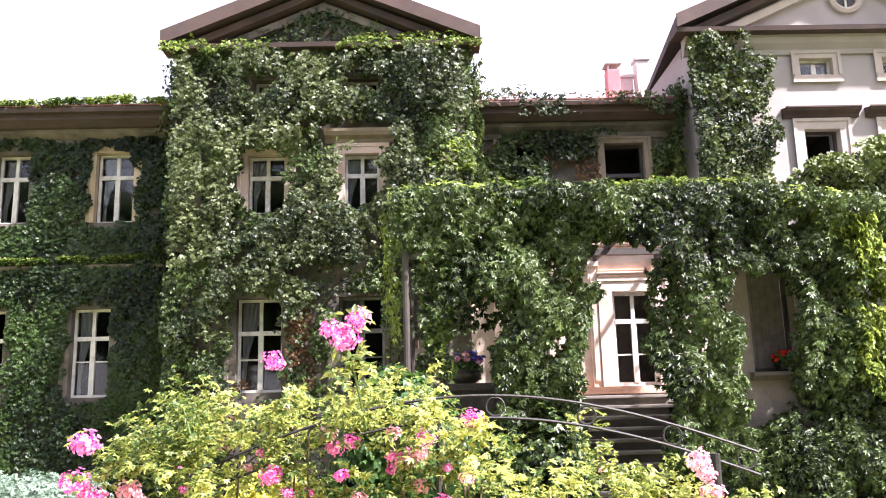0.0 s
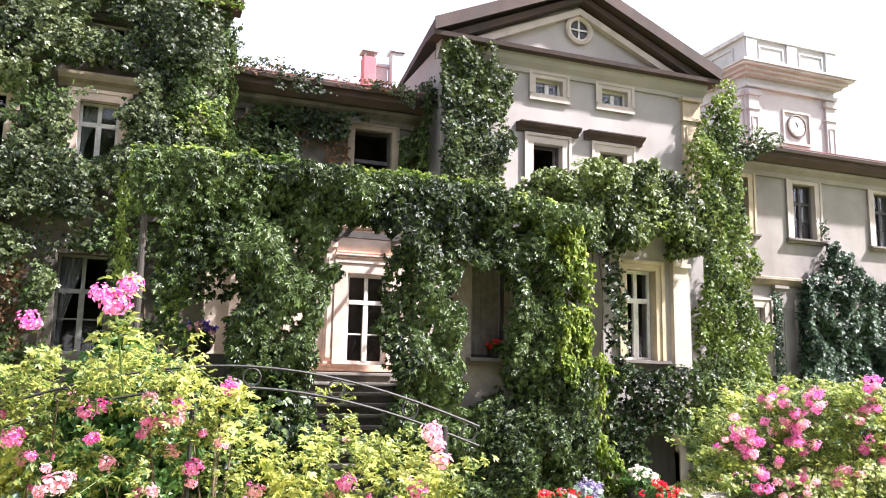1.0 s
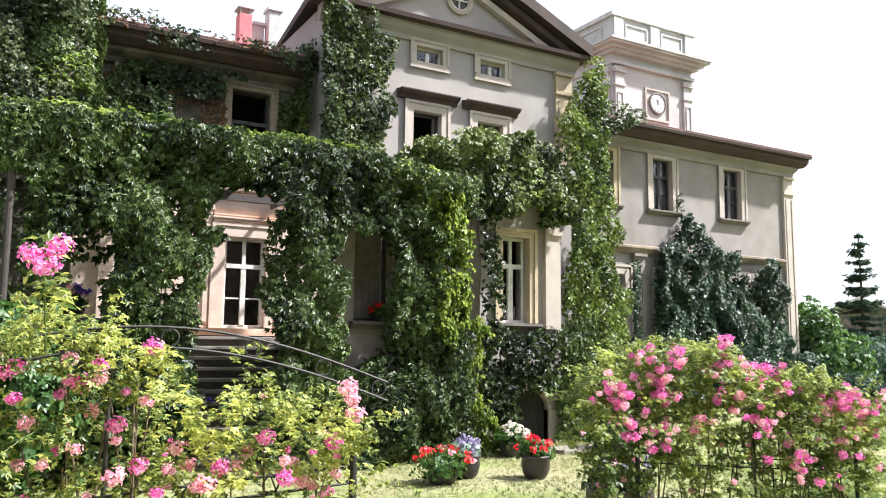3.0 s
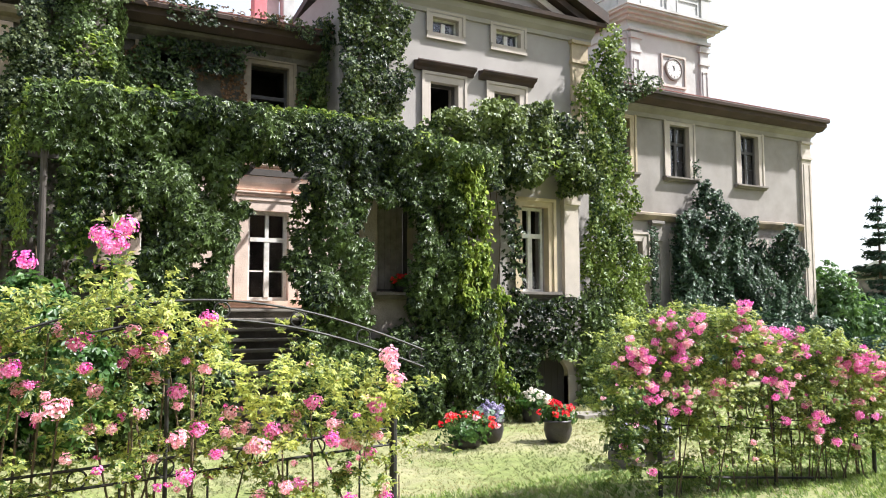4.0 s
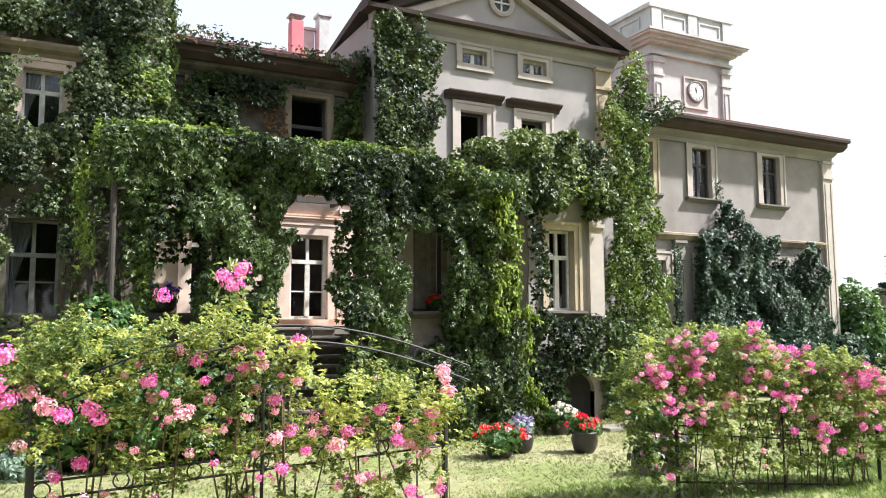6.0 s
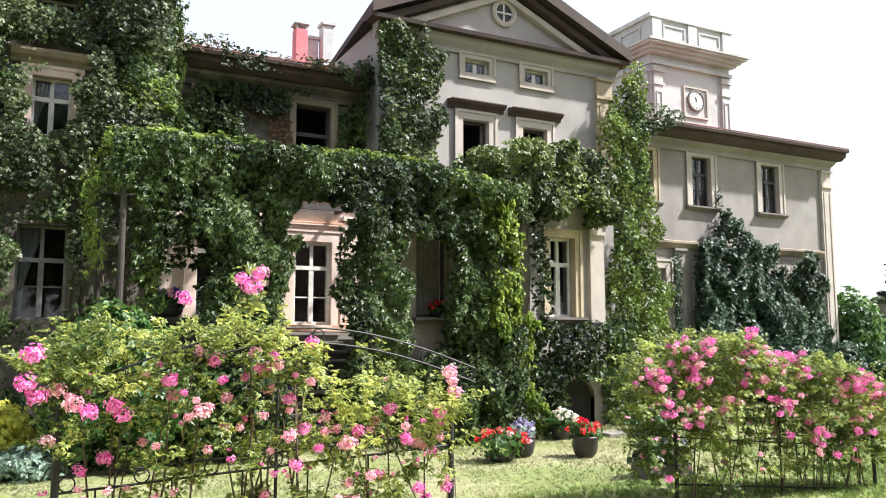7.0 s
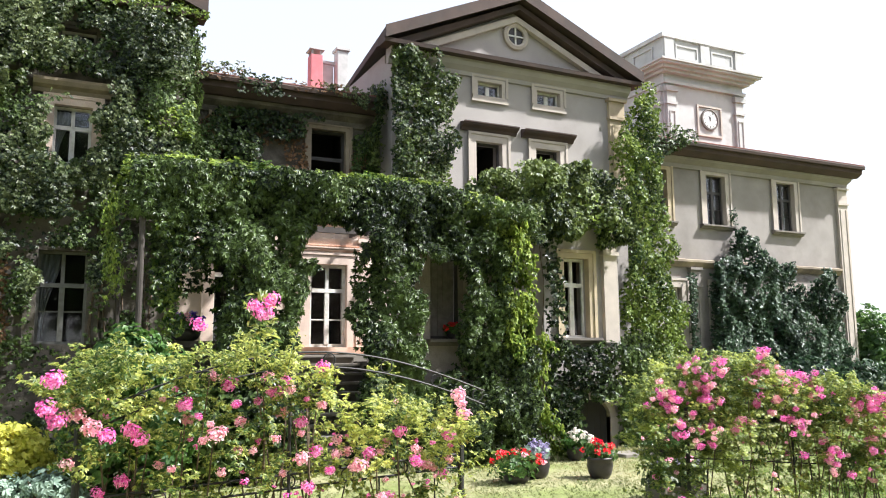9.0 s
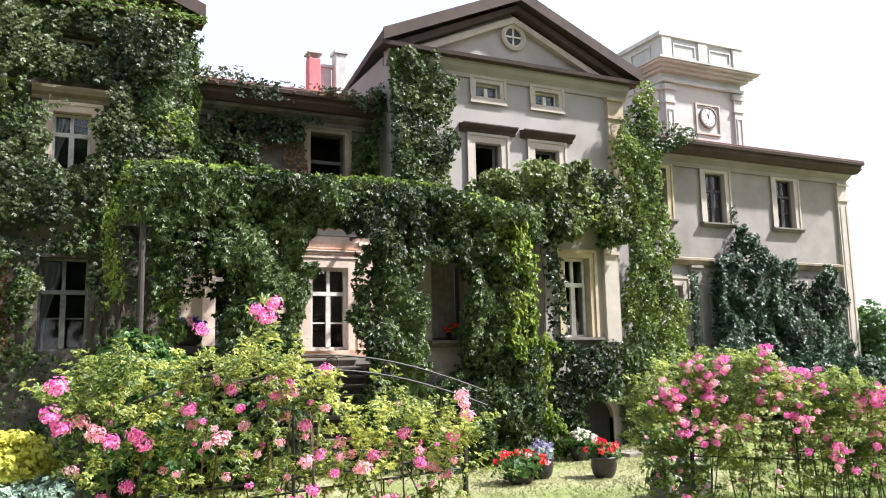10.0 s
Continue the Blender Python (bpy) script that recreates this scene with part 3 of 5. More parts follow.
tagged(link_mesh("wall_niche", bm, PIER), "plaster pier of the veranda with a window niche", "wall", kind="structure")
window("window_53", *R2W[4], YF, TRIM, DARK_WOOD, "ground-floor window behind the porch", transom=0.66)
niche_window = window("window_50", *NICHE, YN, TRIM, DARK_WOOD, "shaded window niche with a moulded stone sill", surround=0.0, transom=0.0, mull=False, depth=0.42, room=False, glazed=False)
for k in range(5):
    part("board", soft_box(0.006, NICHE[0] + 0.06 + k * 0.113, NICHE[0] + 0.17 + k * 0.113, YN + 0.3, YN + 0.34, NICHE[2] + 0.02, NICHE[3] - 0.02), SHUTTER_WOOD, niche_window)


# round attic windows
def oculus(name, cx, cz, r, mat, label):
    top = empty(name, label, "window", kind="structure")
    bm = bmesh.new()
    n = 32
    prof = [(r + 0.13, 0.02), (r + 0.13, -0.06), (r + 0.06, -0.09), (r, -0.05), (r, 0.02)]
    rings = [[bm.verts.new((cx + a * math.cos(k * math.tau / n), YF + b, cz + a * math.sin(k * math.tau / n))) for k in range(n)] for a, b in prof]
    for p, q in zip(rings, rings[1:]):
        for k in range(n):
            bm.faces.new((p[k], p[(k + 1) % n], q[(k + 1) % n], q[k]))
    part("ring", bm, mat, top)
    bm = bmesh.new()
    vs = [bm.verts.new((cx + r * math.cos(k * math.tau / n), YF + 0.012, cz + r * math.sin(k * math.tau / n))) for k in range(n)]
    vb = [bm.verts.new((v.co.x, YF + 0.03, v.co.z)) for v in vs]
    bm.faces.new(vs)
    bm.faces.new(vb[::-1])
    part("pane", bm, POT, top, "dark reflecting pane")
    part("glazing_bar", boxes((cx - 0.02, cx + 0.02, YF - 0.02, YF + 0.01, cz - r, cz + r), ), WHITE_WOOD, top)
    part("cross_bar", boxes((cx - r, cx - 0.02, YF - 0.02, YF + 0.01, cz - 0.02, cz + 0.02), (cx + 0.02, cx + r, YF - 0.02, YF + 0.01, cz - 0.02, cz + 0.02)), WHITE_WOOD, top)


oculus("window_60", 8.93, 10.31, 0.24, TRIM, "round attic window with a cream ring in the pediment")
oculus("window_61", -2.4, 9.84, 0.17, OLD_PLASTER, "round attic window half hidden by creeper")


# corner pilasters
def pilaster(name, x0, x1, y, z0, z1, mat, label, panelled=True):
    top = empty(name, label, "pilaster", kind="structure")
    part("shaft", boxes((x0, x1, y - 0.1, y + 0.05, z0, z1 - 0.6)), mat, top)
    if panelled:
        part("panel_edge", boxes((x0 + 0.08, x0 + 0.12, y - 0.12, y - 0.1, z0 + 0.3, z1 - 0.75), (x1 - 0.12, x1 - 0.08, y - 0.12, y - 0.1, z0 + 0.3, z1 - 0.75)), mat, top)
    part("capital", boxes((x0 - 0.03, x1 + 0.03, y - 0.15, y + 0.05, z1 - 0.6, z1 - 0.52), (x0, x1, y - 0.1, y + 0.05, z1 - 0.52, z1 - 0.08), (x0 - 0.05, x1 + 0.05, y - 0.17, y + 0.05, z1 - 0.08, z1)), mat, top)


pilaster("pilaster_1", 11.84, 12.36, YF, 5.2, 9.0, OCHRE, "ochre corner pilaster with a banded capital")
pilaster("pilaster_4", 15.42, 15.8, YC, 2.0, 4.57, WING_PLASTER, "grey plaster strip between the wing windows")
pilaster("pilaster_2", 22.1, 22.58, YC, 0.2, 7.58, TRIM, "pale corner pilaster of the east wing")
tagged(link_mesh("trim_string_course", profile_x(12.5, 22.0, [(YC, 4.58), (YC - 0.06, 4.58), (YC - 0.18, 4.72), (YC - 0.18, 4.78), (YC, 4.83)]), DULL_OCHRE), "pale string course between the storeys", "moulding", kind="structure")
tagged(link_mesh("trim_west_ledge", profile_x(-26.0, R1[0], [(YC, 4.85), (YC - 0.12, 4.85), (YC - 0.2, 4.95), (YC, 5.02)]), OLD_PLASTER), "plaster ledge under creeper", "moulding", kind="structure")
tagged(link_mesh("trim_gable_ledge", profile_x(R1[0], R1[1], [(YF, 5.0), (YF - 0.1, 5.0), (YF - 0.16, 5.1), (YF, 5.15)]), OLD_PLASTER), "plaster ledge under creeper", "moulding", kind="structure")


def clock_tower():
    x0, x1, y0, y1 = 18.25, 22.5, 20.0, 24.3
    t = empty("clock_tower", "pale plaster clock tower with a panelled parapet", "tower")
    part("body", boxes((x0 + 0.12, x1 - 0.12, y0 + 0.2, y1 - 0.2, 6.0, 12.45)), TOWER, t)
    for xa in (x0 + 0.2, x1 - 0.62):
        part("corner_pilaster", boxes((xa, xa + 0.42, y0 + 0.1, y0 + 0.2, 6.0, 11.25), (xa - 0.05, xa + 0.47, y0 + 0.06, y0 + 0.2, 11.25, 11.35), (xa, xa + 0.42, y0 + 0.1, y0 + 0.2, 11.35, 11.75), (xa - 0.07, xa + 0.49, y0 + 0.03, y0 + 0.2, 11.75, 11.95)), TOWER, t)
        part("pilaster_panel", boxes((xa + 0.08, xa + 0.11, y0 + 0.07, y0 + 0.1, 6.4, 11.0), (xa + 0.31, xa + 0.34, y0 + 0.07, y0 + 0.1, 6.4, 11.0), (xa + 0.11, xa + 0.31, y0 + 0.07, y0 + 0.1, 10.97, 11.0)), TOWER, t)
    for ya in (y0 + 0.3, y1 - 0.75):
        part("side_pilaster", boxes((x0 + 0.02, x0 + 0.12, ya, ya + 0.45, 6.0, 11.25), (x0 - 0.02, x0 + 0.12, ya - 0.05, ya + 0.5, 11.25, 11.35), (x0 + 0.02, x0 + 0.12, ya, ya + 0.45, 11.35, 11.75), (x0 - 0.05, x0 + 0.12, ya - 0.07, ya + 0.52, 11.75, 11.95)), TOWER, t)
    for e, za, zb in ((0.06, 12.05, 12.17), (-0.04, 12.45, 12.56), (-0.18, 12.56, 12.68), (-0.34, 12.68, 12.76), (-0.4, 12.76, 12.84), (0.02, 12.84, 12.98)):
        part("cornice", boxes((x0 + e, x1 - e, y0 + e, y1 - e, za, zb)), TOWER, t)
    part("parapet", boxes((x0 + 0.1, x1 - 0.1, y0 + 0.1, y1 - 0.1, 12.98, 13.82)), TOWER, t)
    part("coping", boxes((x0, x1, y0, y1, 13.82, 13.97)), CHIMNEY, t)
    for k in range(3):
        a = x0 + 0.12 + k * 1.78
        part("parapet_pier", boxes((a, a + 0.45, y0 + 0.03, y0 + 0.1, 12.98, 13.82)), TOWER, t)
    for k in range(2):
        a = x0 + 0.68 + k * 1.78
        part("parapet_panel", boxes((a, a + 1.1, y0 + 0.06, y0 + 0.1, 13.08, 13.14), (a, a + 1.1, y0 + 0.06, y0 + 0.1, 13.56, 13.62), (a, a + 0.06, y0 + 0.06, y0 + 0.1, 13.14, 13.56), (a + 1.04, a + 1.1, y0 + 0.06, y0 + 0.1, 13.14, 13.56)), TOWER, t)
        b = y0 + 0.65 + k * 1.78
        part("side_panel", boxes((x0 + 0.05, x0 + 0.1, b, b + 1.15, 13.08, 13.14), (x0 + 0.05, x0 + 0.1, b, b + 1.15, 13.56, 13.62), (x0 + 0.05, x0 + 0.1, b, b + 0.06, 13.14, 13.56), (x0 + 0.05, x0 + 0.1, b + 1.09, b + 1.15, 13.14, 13.56)), TOWER, t)
    cx, cz, yf = 20.55, 10.9, y0 + 0.2
    part("clock_panel", boxes((cx - 0.62, cx + 0.62, yf - 0.06, yf, cz - 0.68, cz - 0.6), (cx - 0.62, cx + 0.62, yf - 0.06, yf, cz + 0.46, cz + 0.54), (cx - 0.62, cx - 0.55, yf - 0.06, yf, cz - 0.6, cz + 0.46), (cx + 0.55, cx + 0.62, yf - 0.06, yf, cz - 0.6, cz + 0.46)), TRIM, t)
    clock = part("clock_face", lathe(bmesh.new(), [(0.36, 0), (0.36, 0.05), (0.33, 0.06)], 36), CLOCK_WHITE, t, "white clock dial")
    clock.matrix_basis = pose(cx, yf, cz, 90)
    ring = bmesh.new()
    n = 36
    rr = [[ring.verts.new((a * math.cos(k * math.tau / n), a * math.sin(k * math.tau / n), b)) for k in range(n)] for a, b in ((0.42, 0), (0.42, 0.08), (0.37, 0.09), (0.355, 0.05))]
    for p, q in zip(rr, rr[1:]):
        for k in range(n):
            ring.faces.new((p[k], p[(k + 1) % n], q[(k + 1) % n], q[k]))
    part("clock_ring", ring, SLATE, t).matrix_basis = pose(cx, yf, cz, 90)
    mark = boxes((-0.013, 0.013, 0.25, 0.31, 0.061, 0.066))
    me = bpy.data.meshes.new("hour_mark")
    mark.to_mesh(me)
    me.materials.append(IRON)
    for k in range(12):
        piece("hour_mark", me, clock, pose(0, 0, 0, 0, 0, k * 30))
    part("hour_pointer", boxes((-0.018, 0.018, -0.05, 0.17, 0.068, 0.074)), IRON, clock).matrix_basis = pose(0, 0, 0, 0, 0, 25)
    part("minute_pointer", boxes((-0.012, 0.012, -0.06, 0.26, 0.076, 0.081)), IRON, clock).matrix_basis = pose(0, 0, 0, 0, 0, -12)


clock_tower()


def chimney(x0, x1, y0, y1, z0, z1, mat, cap, label, legs=0.0):
    t = empty("chimney", label, "chimney", group="chimneys on the roof")
    part("shaft", soft_box(0.02, x0, x1, y0, y1, z0, z1), mat, t)
    for xa in (x0 + 0.02, x1 - 0.08) if legs else ():
        for ya in (y0 + 0.02, y1 - 0.08):
            part("cap_leg", boxes((xa, xa + 0.06, ya, ya + 0.06, z1, z1 + legs)), cap, t)
    z1 += legs
    part("cap", soft_box(0.015, x0 - 0.05, x1 + 0.05, y0 - 0.05, y1 + 0.05, z1, z1 + (0.05 if legs else 0.1)), cap, t)


chimney(5.18, 5.56, 21.3, 21.7, 8.6, 11.42, RED_PAINT, CHIMNEY, "tall red-painted chimney with a slab cap on legs", legs=0.14)
chimney(5.66, 6.04, 21.7, 22.1, 8.6, 11.3, CHIMNEY, CHIMNEY, "short grey rendered chimney")
chimney(6.08, 6.44, 21.4, 21.8, 8.6, 11.72, CHIMNEY, CHIMNEY, "pale grey rendered chimney")


# ---- veranda front, stairs, porch ----
YD = 15.0
bm = bmesh.new()
wall_cells(bm, R1[1] + 0.004, R2[0] - 0.004, -0.2, 4.8, YD, YD + 0.4, DOORW)
tagged(link_mesh("wall_veranda", bm, PINK_PLASTER), "pale pink plaster wall of the veranda", "wall", kind="structure")
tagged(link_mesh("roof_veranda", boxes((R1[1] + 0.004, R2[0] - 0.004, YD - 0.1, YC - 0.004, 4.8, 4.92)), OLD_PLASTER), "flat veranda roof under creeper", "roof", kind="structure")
window("door_1", *DOORW[0], YD, PINK_PLASTER, WHITE_WOOD, "glazed white double door beneath a terracotta moulded hood", surround=0.24, sill=False, transom=0.68, bars=(0.33,), cat="door", proud=0.09, depth=0.12, leaf_w=0.075)
window("window_51", *DOORW[1], YD, PINK_PLASTER, WHITE_WOOD, "veranda window in a pale pink surround", surround=0.22, sill=True, transom=0.75, bars=(0.38,), proud=0.09)
z = DOORW[0][3] + 0.25
hood = empty("door_hood", "terracotta and pink moulded door hood", "moulding", kind="structure")
for k, (e, a, b, dpt, m) in enumerate(((0.25, 0.0, 0.07, 0.13, TERRACOTTA), (0.28, 0.07, 0.13, 0.16, PINK_PLASTER), (0.25, 0.13, 0.19, 0.12, TERRACOTTA), (0.24, 0.19, 0.46, 0.08, PINK_PLASTER), (0.27, 0.46, 0.53, 0.13, TERRACOTTA),
                                       (0.33, 0.53, 0.63, 0.19, TERRACOTTA), (0.38, 0.63, 0.70, 0.25, PINK_PLASTER), (0.30, 0.70, 0.92, 0.1, PINK_PLASTER))):
    part("moulding", profile_x(DOORW[0][0] - e, DOORW[0][1] + e, [(YD, z + a), (YD - dpt + 0.04, z + a), (YD - dpt, z + (a + b) / 2), (YD - dpt, z + b), (YD, z + b)]), m, hood)
for xa in (DOORW[0][0] - 0.44, DOORW[0][1] + 0.27):
    part("pilaster_strip", boxes((xa, xa + 0.17, YD - 0.07, YD + 0.02, 2.16, 4.5), (xa + 0.04, xa + 0.13, YD - 0.1, YD - 0.07, 2.28, 4.3), (xa - 0.03, xa + 0.2, YD - 0.13, YD + 0.02, 4.5, 4.6)), PINK_PLASTER, hood)
part("threshold", boxes((2.55, 4.75, YD - 0.28, YD + 0.05, 2.02, 2.16)), TERRACOTTA, hood)

steps = empty("stairs", "worn dark stone stairs up to the veranda door", "stairs", kind="structure")
me = bpy.data.meshes.new("step")
b0 = soft_box(0.012, -1.0, 1.0, 0, 0.36, -0.055, 0)
b0.to_mesh(me)
b0.free()
me.materials.append(STONE)
NS = 11
riser = bpy.data.meshes.new("riser")
b1 = boxes((-0.97, 0.97, 0.05, 0.34, -0.19, -0.056))
b1.to_mesh(riser)
b1.free()
# Darker material than the treads, to paint the risers' shade
riser.materials.append(OLD_PLASTER)
for k in range(NS):
    piece("riser", riser, steps, pose(3.0, 10.85 + 0.28 * k, 0.05 + 0.176 * (k + 1)))
    piece("step", me, steps, pose(3.0, 10.85 + 0.28 * k, 0.05 + 0.176 * (k + 1)))
part("stair_core", profile_x(2.05, 3.95, [(11.0, 0), (13.9, 0), (13.9, 1.75)]), STONE, steps)
part("landing", boxes((0.9, 5.2, 13.95, YD - 0.004, 1.83, 1.99)), STONE, steps)
part("landing_base", boxes((1.0, 5.1, 14.02, YD - 0.004, 0, 1.83)), OLD_PLASTER, steps)
tagged(link_mesh("wall_stair_side", boxes((4.0, 4.14, 11.2, 13.9, 0, 1.85)), OLD_PLASTER), "low stained wall beside the stairs", "wall", kind="structure")
tagged(link_mesh("wall_parapet", boxes((-0.4, 1.9, 11.5, 11.75, 0, 2.1), (-0.45, 1.95, 11.45, 11.8, 2.1, 2.2)), OLD_PLASTER), "low stained parapet with a stone coping", "wall", kind="structure")

PY = 11.4
porch = (7.15, 9.02)
PWIN = (7.62, 8.24, 2.3, 3.92)
CELL = (7.88, 8.68, -0.2, 1.08)
bm = bmesh.new()
wall_cells(bm, *porch, -0.2, 4.75, PY, PY + 0.4, [PWIN, CELL])
box(bm, porch[1] - 0.35, porch[1], PY + 0.4, YF, -0.2, 4.75)
box(bm, porch[0], porch[0] + 0.35, PY + 0.4, YF, -0.2, 4.75)
tagged(link_mesh("wall_porch", bm, PLASTER), "grey-beige plaster porch wall above a cellar arch", "wall", kind="structure")
tagged(link_mesh("roof_porch", boxes((porch[0] - 0.2, porch[1] + 0.03, PY - 0.2, YF, 4.75, 4.95)), OLD_PLASTER), "flat balcony slab on the porch under creeper", "roof", kind="structure")
window("window_52", *PWIN, PY, OCHRE, WHITE_WOOD, "tall white porch window standing ajar in an ochre surround", surround=0.14, transom=0.66, bars=(), sill=True, depth=0.3)
pilaster("pilaster_3", 8.58, 8.92, PY, 2.2, 4.6, TRIM, "pale plaster porch pilaster, paint flaking to white", panelled=False)
arch = empty("cellar_arch", "dark arched cellar opening with pale stone jambs", "cellar door", kind="structure")
bm = bmesh.new()
n = 12
cx, rr_ = (CELL[0] + CELL[1]) / 2, (CELL[1] - CELL[0]) / 2
ins = [bm.verts.new((cx + rr_ * math.cos(math.pi * k / n), PY - 0.02, 0.7 + rr_ * 0.9 * math.sin(math.pi * k / n))) for k in range(n + 1)]
outs = [bm.verts.new((cx + (rr_ + 0.16) * math.cos(math.pi * k / n), PY - 0.02, 0.7 + (rr_ * 0.9 + 0.16) * math.sin(math.pi * k / n))) for k in range(n + 1)]
for k in range(n):
    bm.faces.new((ins[k], ins[k + 1], outs[k + 1], outs[k]))
ext = bmesh.ops.extrude_face_region(bm, geom=list(bm.faces))
bmesh.ops.translate(bm, verts=[v for v in ext["geom"] if isinstance(v, bmesh.types.BMVert)], vec=(0, 0.3, 0))
bmesh.ops.recalc_face_normals(bm, faces=bm.faces)
part("arch_ring", bm, TRIM, arch)
for xa in (CELL[0] - 0.2, CELL[1]):
    part("jamb", soft_box(0.02, xa, xa + 0.2, PY - 0.03, PY + 0.3, 0, 0.7), TRIM, arch)
# Boards added across the opening; their near-black colour paints its deep shade
part("cellar_shade_boards", boxes(*[(CELL[0] + 0.02 + k * 0.154, CELL[0] + 0.17 + k * 0.154, PY + 0.1, PY + 0.14, 0, 1.05) for k in range(5)]), DARK_ROOM, arch, "near-black boards added to give the cellar opening its shade")
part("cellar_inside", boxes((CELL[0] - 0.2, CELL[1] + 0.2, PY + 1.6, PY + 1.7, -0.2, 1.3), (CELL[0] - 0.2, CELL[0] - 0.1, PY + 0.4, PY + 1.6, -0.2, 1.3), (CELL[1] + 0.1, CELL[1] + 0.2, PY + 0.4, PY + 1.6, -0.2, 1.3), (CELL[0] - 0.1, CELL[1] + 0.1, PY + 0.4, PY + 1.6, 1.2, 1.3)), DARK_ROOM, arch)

# pergola frame under the creeper
perg = empty("pergola", "iron veranda pergola buried in creeper", "pergola")
for px, py in ((-0.53, 10.4), (5.6, 11.2), (-0.53, 14.9)):
    part("post", tube(bmesh.new(), [(px, py, -0.05), (px, py, 4.55)], 0.045, 10), STEEL, perg)
for y in (10.8, 12.4, 13.7):
    part("beam", boxes((-0.65, 5.65, y - 0.04, y + 0.04, 4.5, 4.62)), STEEL, perg)
for k in range(6):
    x = -0.5 + k * 1.2
    part("rafter", boxes((x - 0.03, x + 0.03, 10.6, 15.1, 4.62, 4.7)), STEEL, perg)


# ---- creeper on the house ----
def grown(h, m):
    """An opening with a leafless margin round it."""
    return (h[0] - m, h[1] + m, h[2] - m, h[3] + m)


def west_keep(p):
    return outside([grown(h, 0.06) for h in LW], 0.1)(p)


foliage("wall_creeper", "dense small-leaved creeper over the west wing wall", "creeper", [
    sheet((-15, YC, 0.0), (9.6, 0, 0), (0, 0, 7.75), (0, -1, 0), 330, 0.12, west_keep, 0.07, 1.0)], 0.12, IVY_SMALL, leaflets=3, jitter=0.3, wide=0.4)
# Lighter leaf material here stands in for sun on the ledge tops
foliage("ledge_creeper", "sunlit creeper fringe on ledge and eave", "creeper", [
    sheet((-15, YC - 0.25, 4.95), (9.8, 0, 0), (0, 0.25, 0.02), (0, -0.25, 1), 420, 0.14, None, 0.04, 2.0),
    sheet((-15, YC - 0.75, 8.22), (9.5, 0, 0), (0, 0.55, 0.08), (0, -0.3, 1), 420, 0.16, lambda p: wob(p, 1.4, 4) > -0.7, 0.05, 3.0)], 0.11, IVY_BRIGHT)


def r1_keep(p):
    ok = outside([grown(h, 0.04) for h in R1W[:4]] + [grown(h, 0.02) for h in R1W[4:]] + [(-2.35, -0.75, 7.0, 7.6)], 0.16)(p)
    x, z = p[:, 0], p[:, 2]
    bare = (x > -1.1) & (z < 4.7) & (wob(p, 1.7, 5) > -0.08)
    bare |= (z < 2.4) & (wob(p, 1.4, 9) > 0.35)
    bare |= (z < 4.7) & (x > -4.4) & (wob(p, 1.9, 4) > 0.1)
    bare |= wob(p, 2.1, 2) > 0.68
    return ok & ~(bare & (rng.random(len(p)) < 0.88))


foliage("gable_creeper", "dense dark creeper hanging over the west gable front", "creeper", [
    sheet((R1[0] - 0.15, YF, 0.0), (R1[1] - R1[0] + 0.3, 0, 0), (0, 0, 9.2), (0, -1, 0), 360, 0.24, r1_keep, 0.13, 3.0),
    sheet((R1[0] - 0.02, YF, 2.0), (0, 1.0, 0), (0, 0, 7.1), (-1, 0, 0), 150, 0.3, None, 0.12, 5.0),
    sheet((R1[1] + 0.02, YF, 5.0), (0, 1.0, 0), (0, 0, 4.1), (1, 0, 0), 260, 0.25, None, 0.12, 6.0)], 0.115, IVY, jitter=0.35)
foliage("gable_creeper", "greyish drooping creeper shoots round the west gable windows", "creeper", [
    sheet((R1[0], YF - 0.2, 3.2), (R1[1] - R1[0], 0, 0), (0, 0, 5.8), (0, -1, 0), 190, 0.35, lambda p: r1_keep(p) & (wob(p, 1.3, 8) > -0.35), 0.16, 7.0)], 0.125, IVY_GREY, droop=1.1)
# Gable ledges too: the lit tops are painted with the brighter leaf colour
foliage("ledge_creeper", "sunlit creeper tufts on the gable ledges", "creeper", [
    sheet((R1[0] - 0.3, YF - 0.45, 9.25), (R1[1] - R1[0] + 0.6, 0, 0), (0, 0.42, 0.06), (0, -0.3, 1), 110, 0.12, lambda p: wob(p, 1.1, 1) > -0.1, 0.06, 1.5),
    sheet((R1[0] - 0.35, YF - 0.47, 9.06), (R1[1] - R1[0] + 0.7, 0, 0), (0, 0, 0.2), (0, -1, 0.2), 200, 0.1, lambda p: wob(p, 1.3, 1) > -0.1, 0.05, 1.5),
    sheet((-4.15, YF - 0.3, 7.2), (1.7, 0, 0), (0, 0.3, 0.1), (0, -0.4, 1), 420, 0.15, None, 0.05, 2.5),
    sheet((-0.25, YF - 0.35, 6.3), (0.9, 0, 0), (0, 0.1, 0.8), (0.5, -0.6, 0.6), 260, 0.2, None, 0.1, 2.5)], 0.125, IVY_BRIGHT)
foliage("pediment_creeper", "thin creeper climbing in the west pediment", "creeper", [
    sheet((-4.4, YF - 0.02, 9.32), (4.3, 0, 0), (0, 0, 1.1), (0, -1, 0), 170, 0.1, lambda p: (p[:, 2] < 10.3 - np.abs(p[:, 0] + 2.28) * 0.42) & (wob(p, 1.8, 3) > -0.5), 0.04, 2.0)], 0.11, IVY)


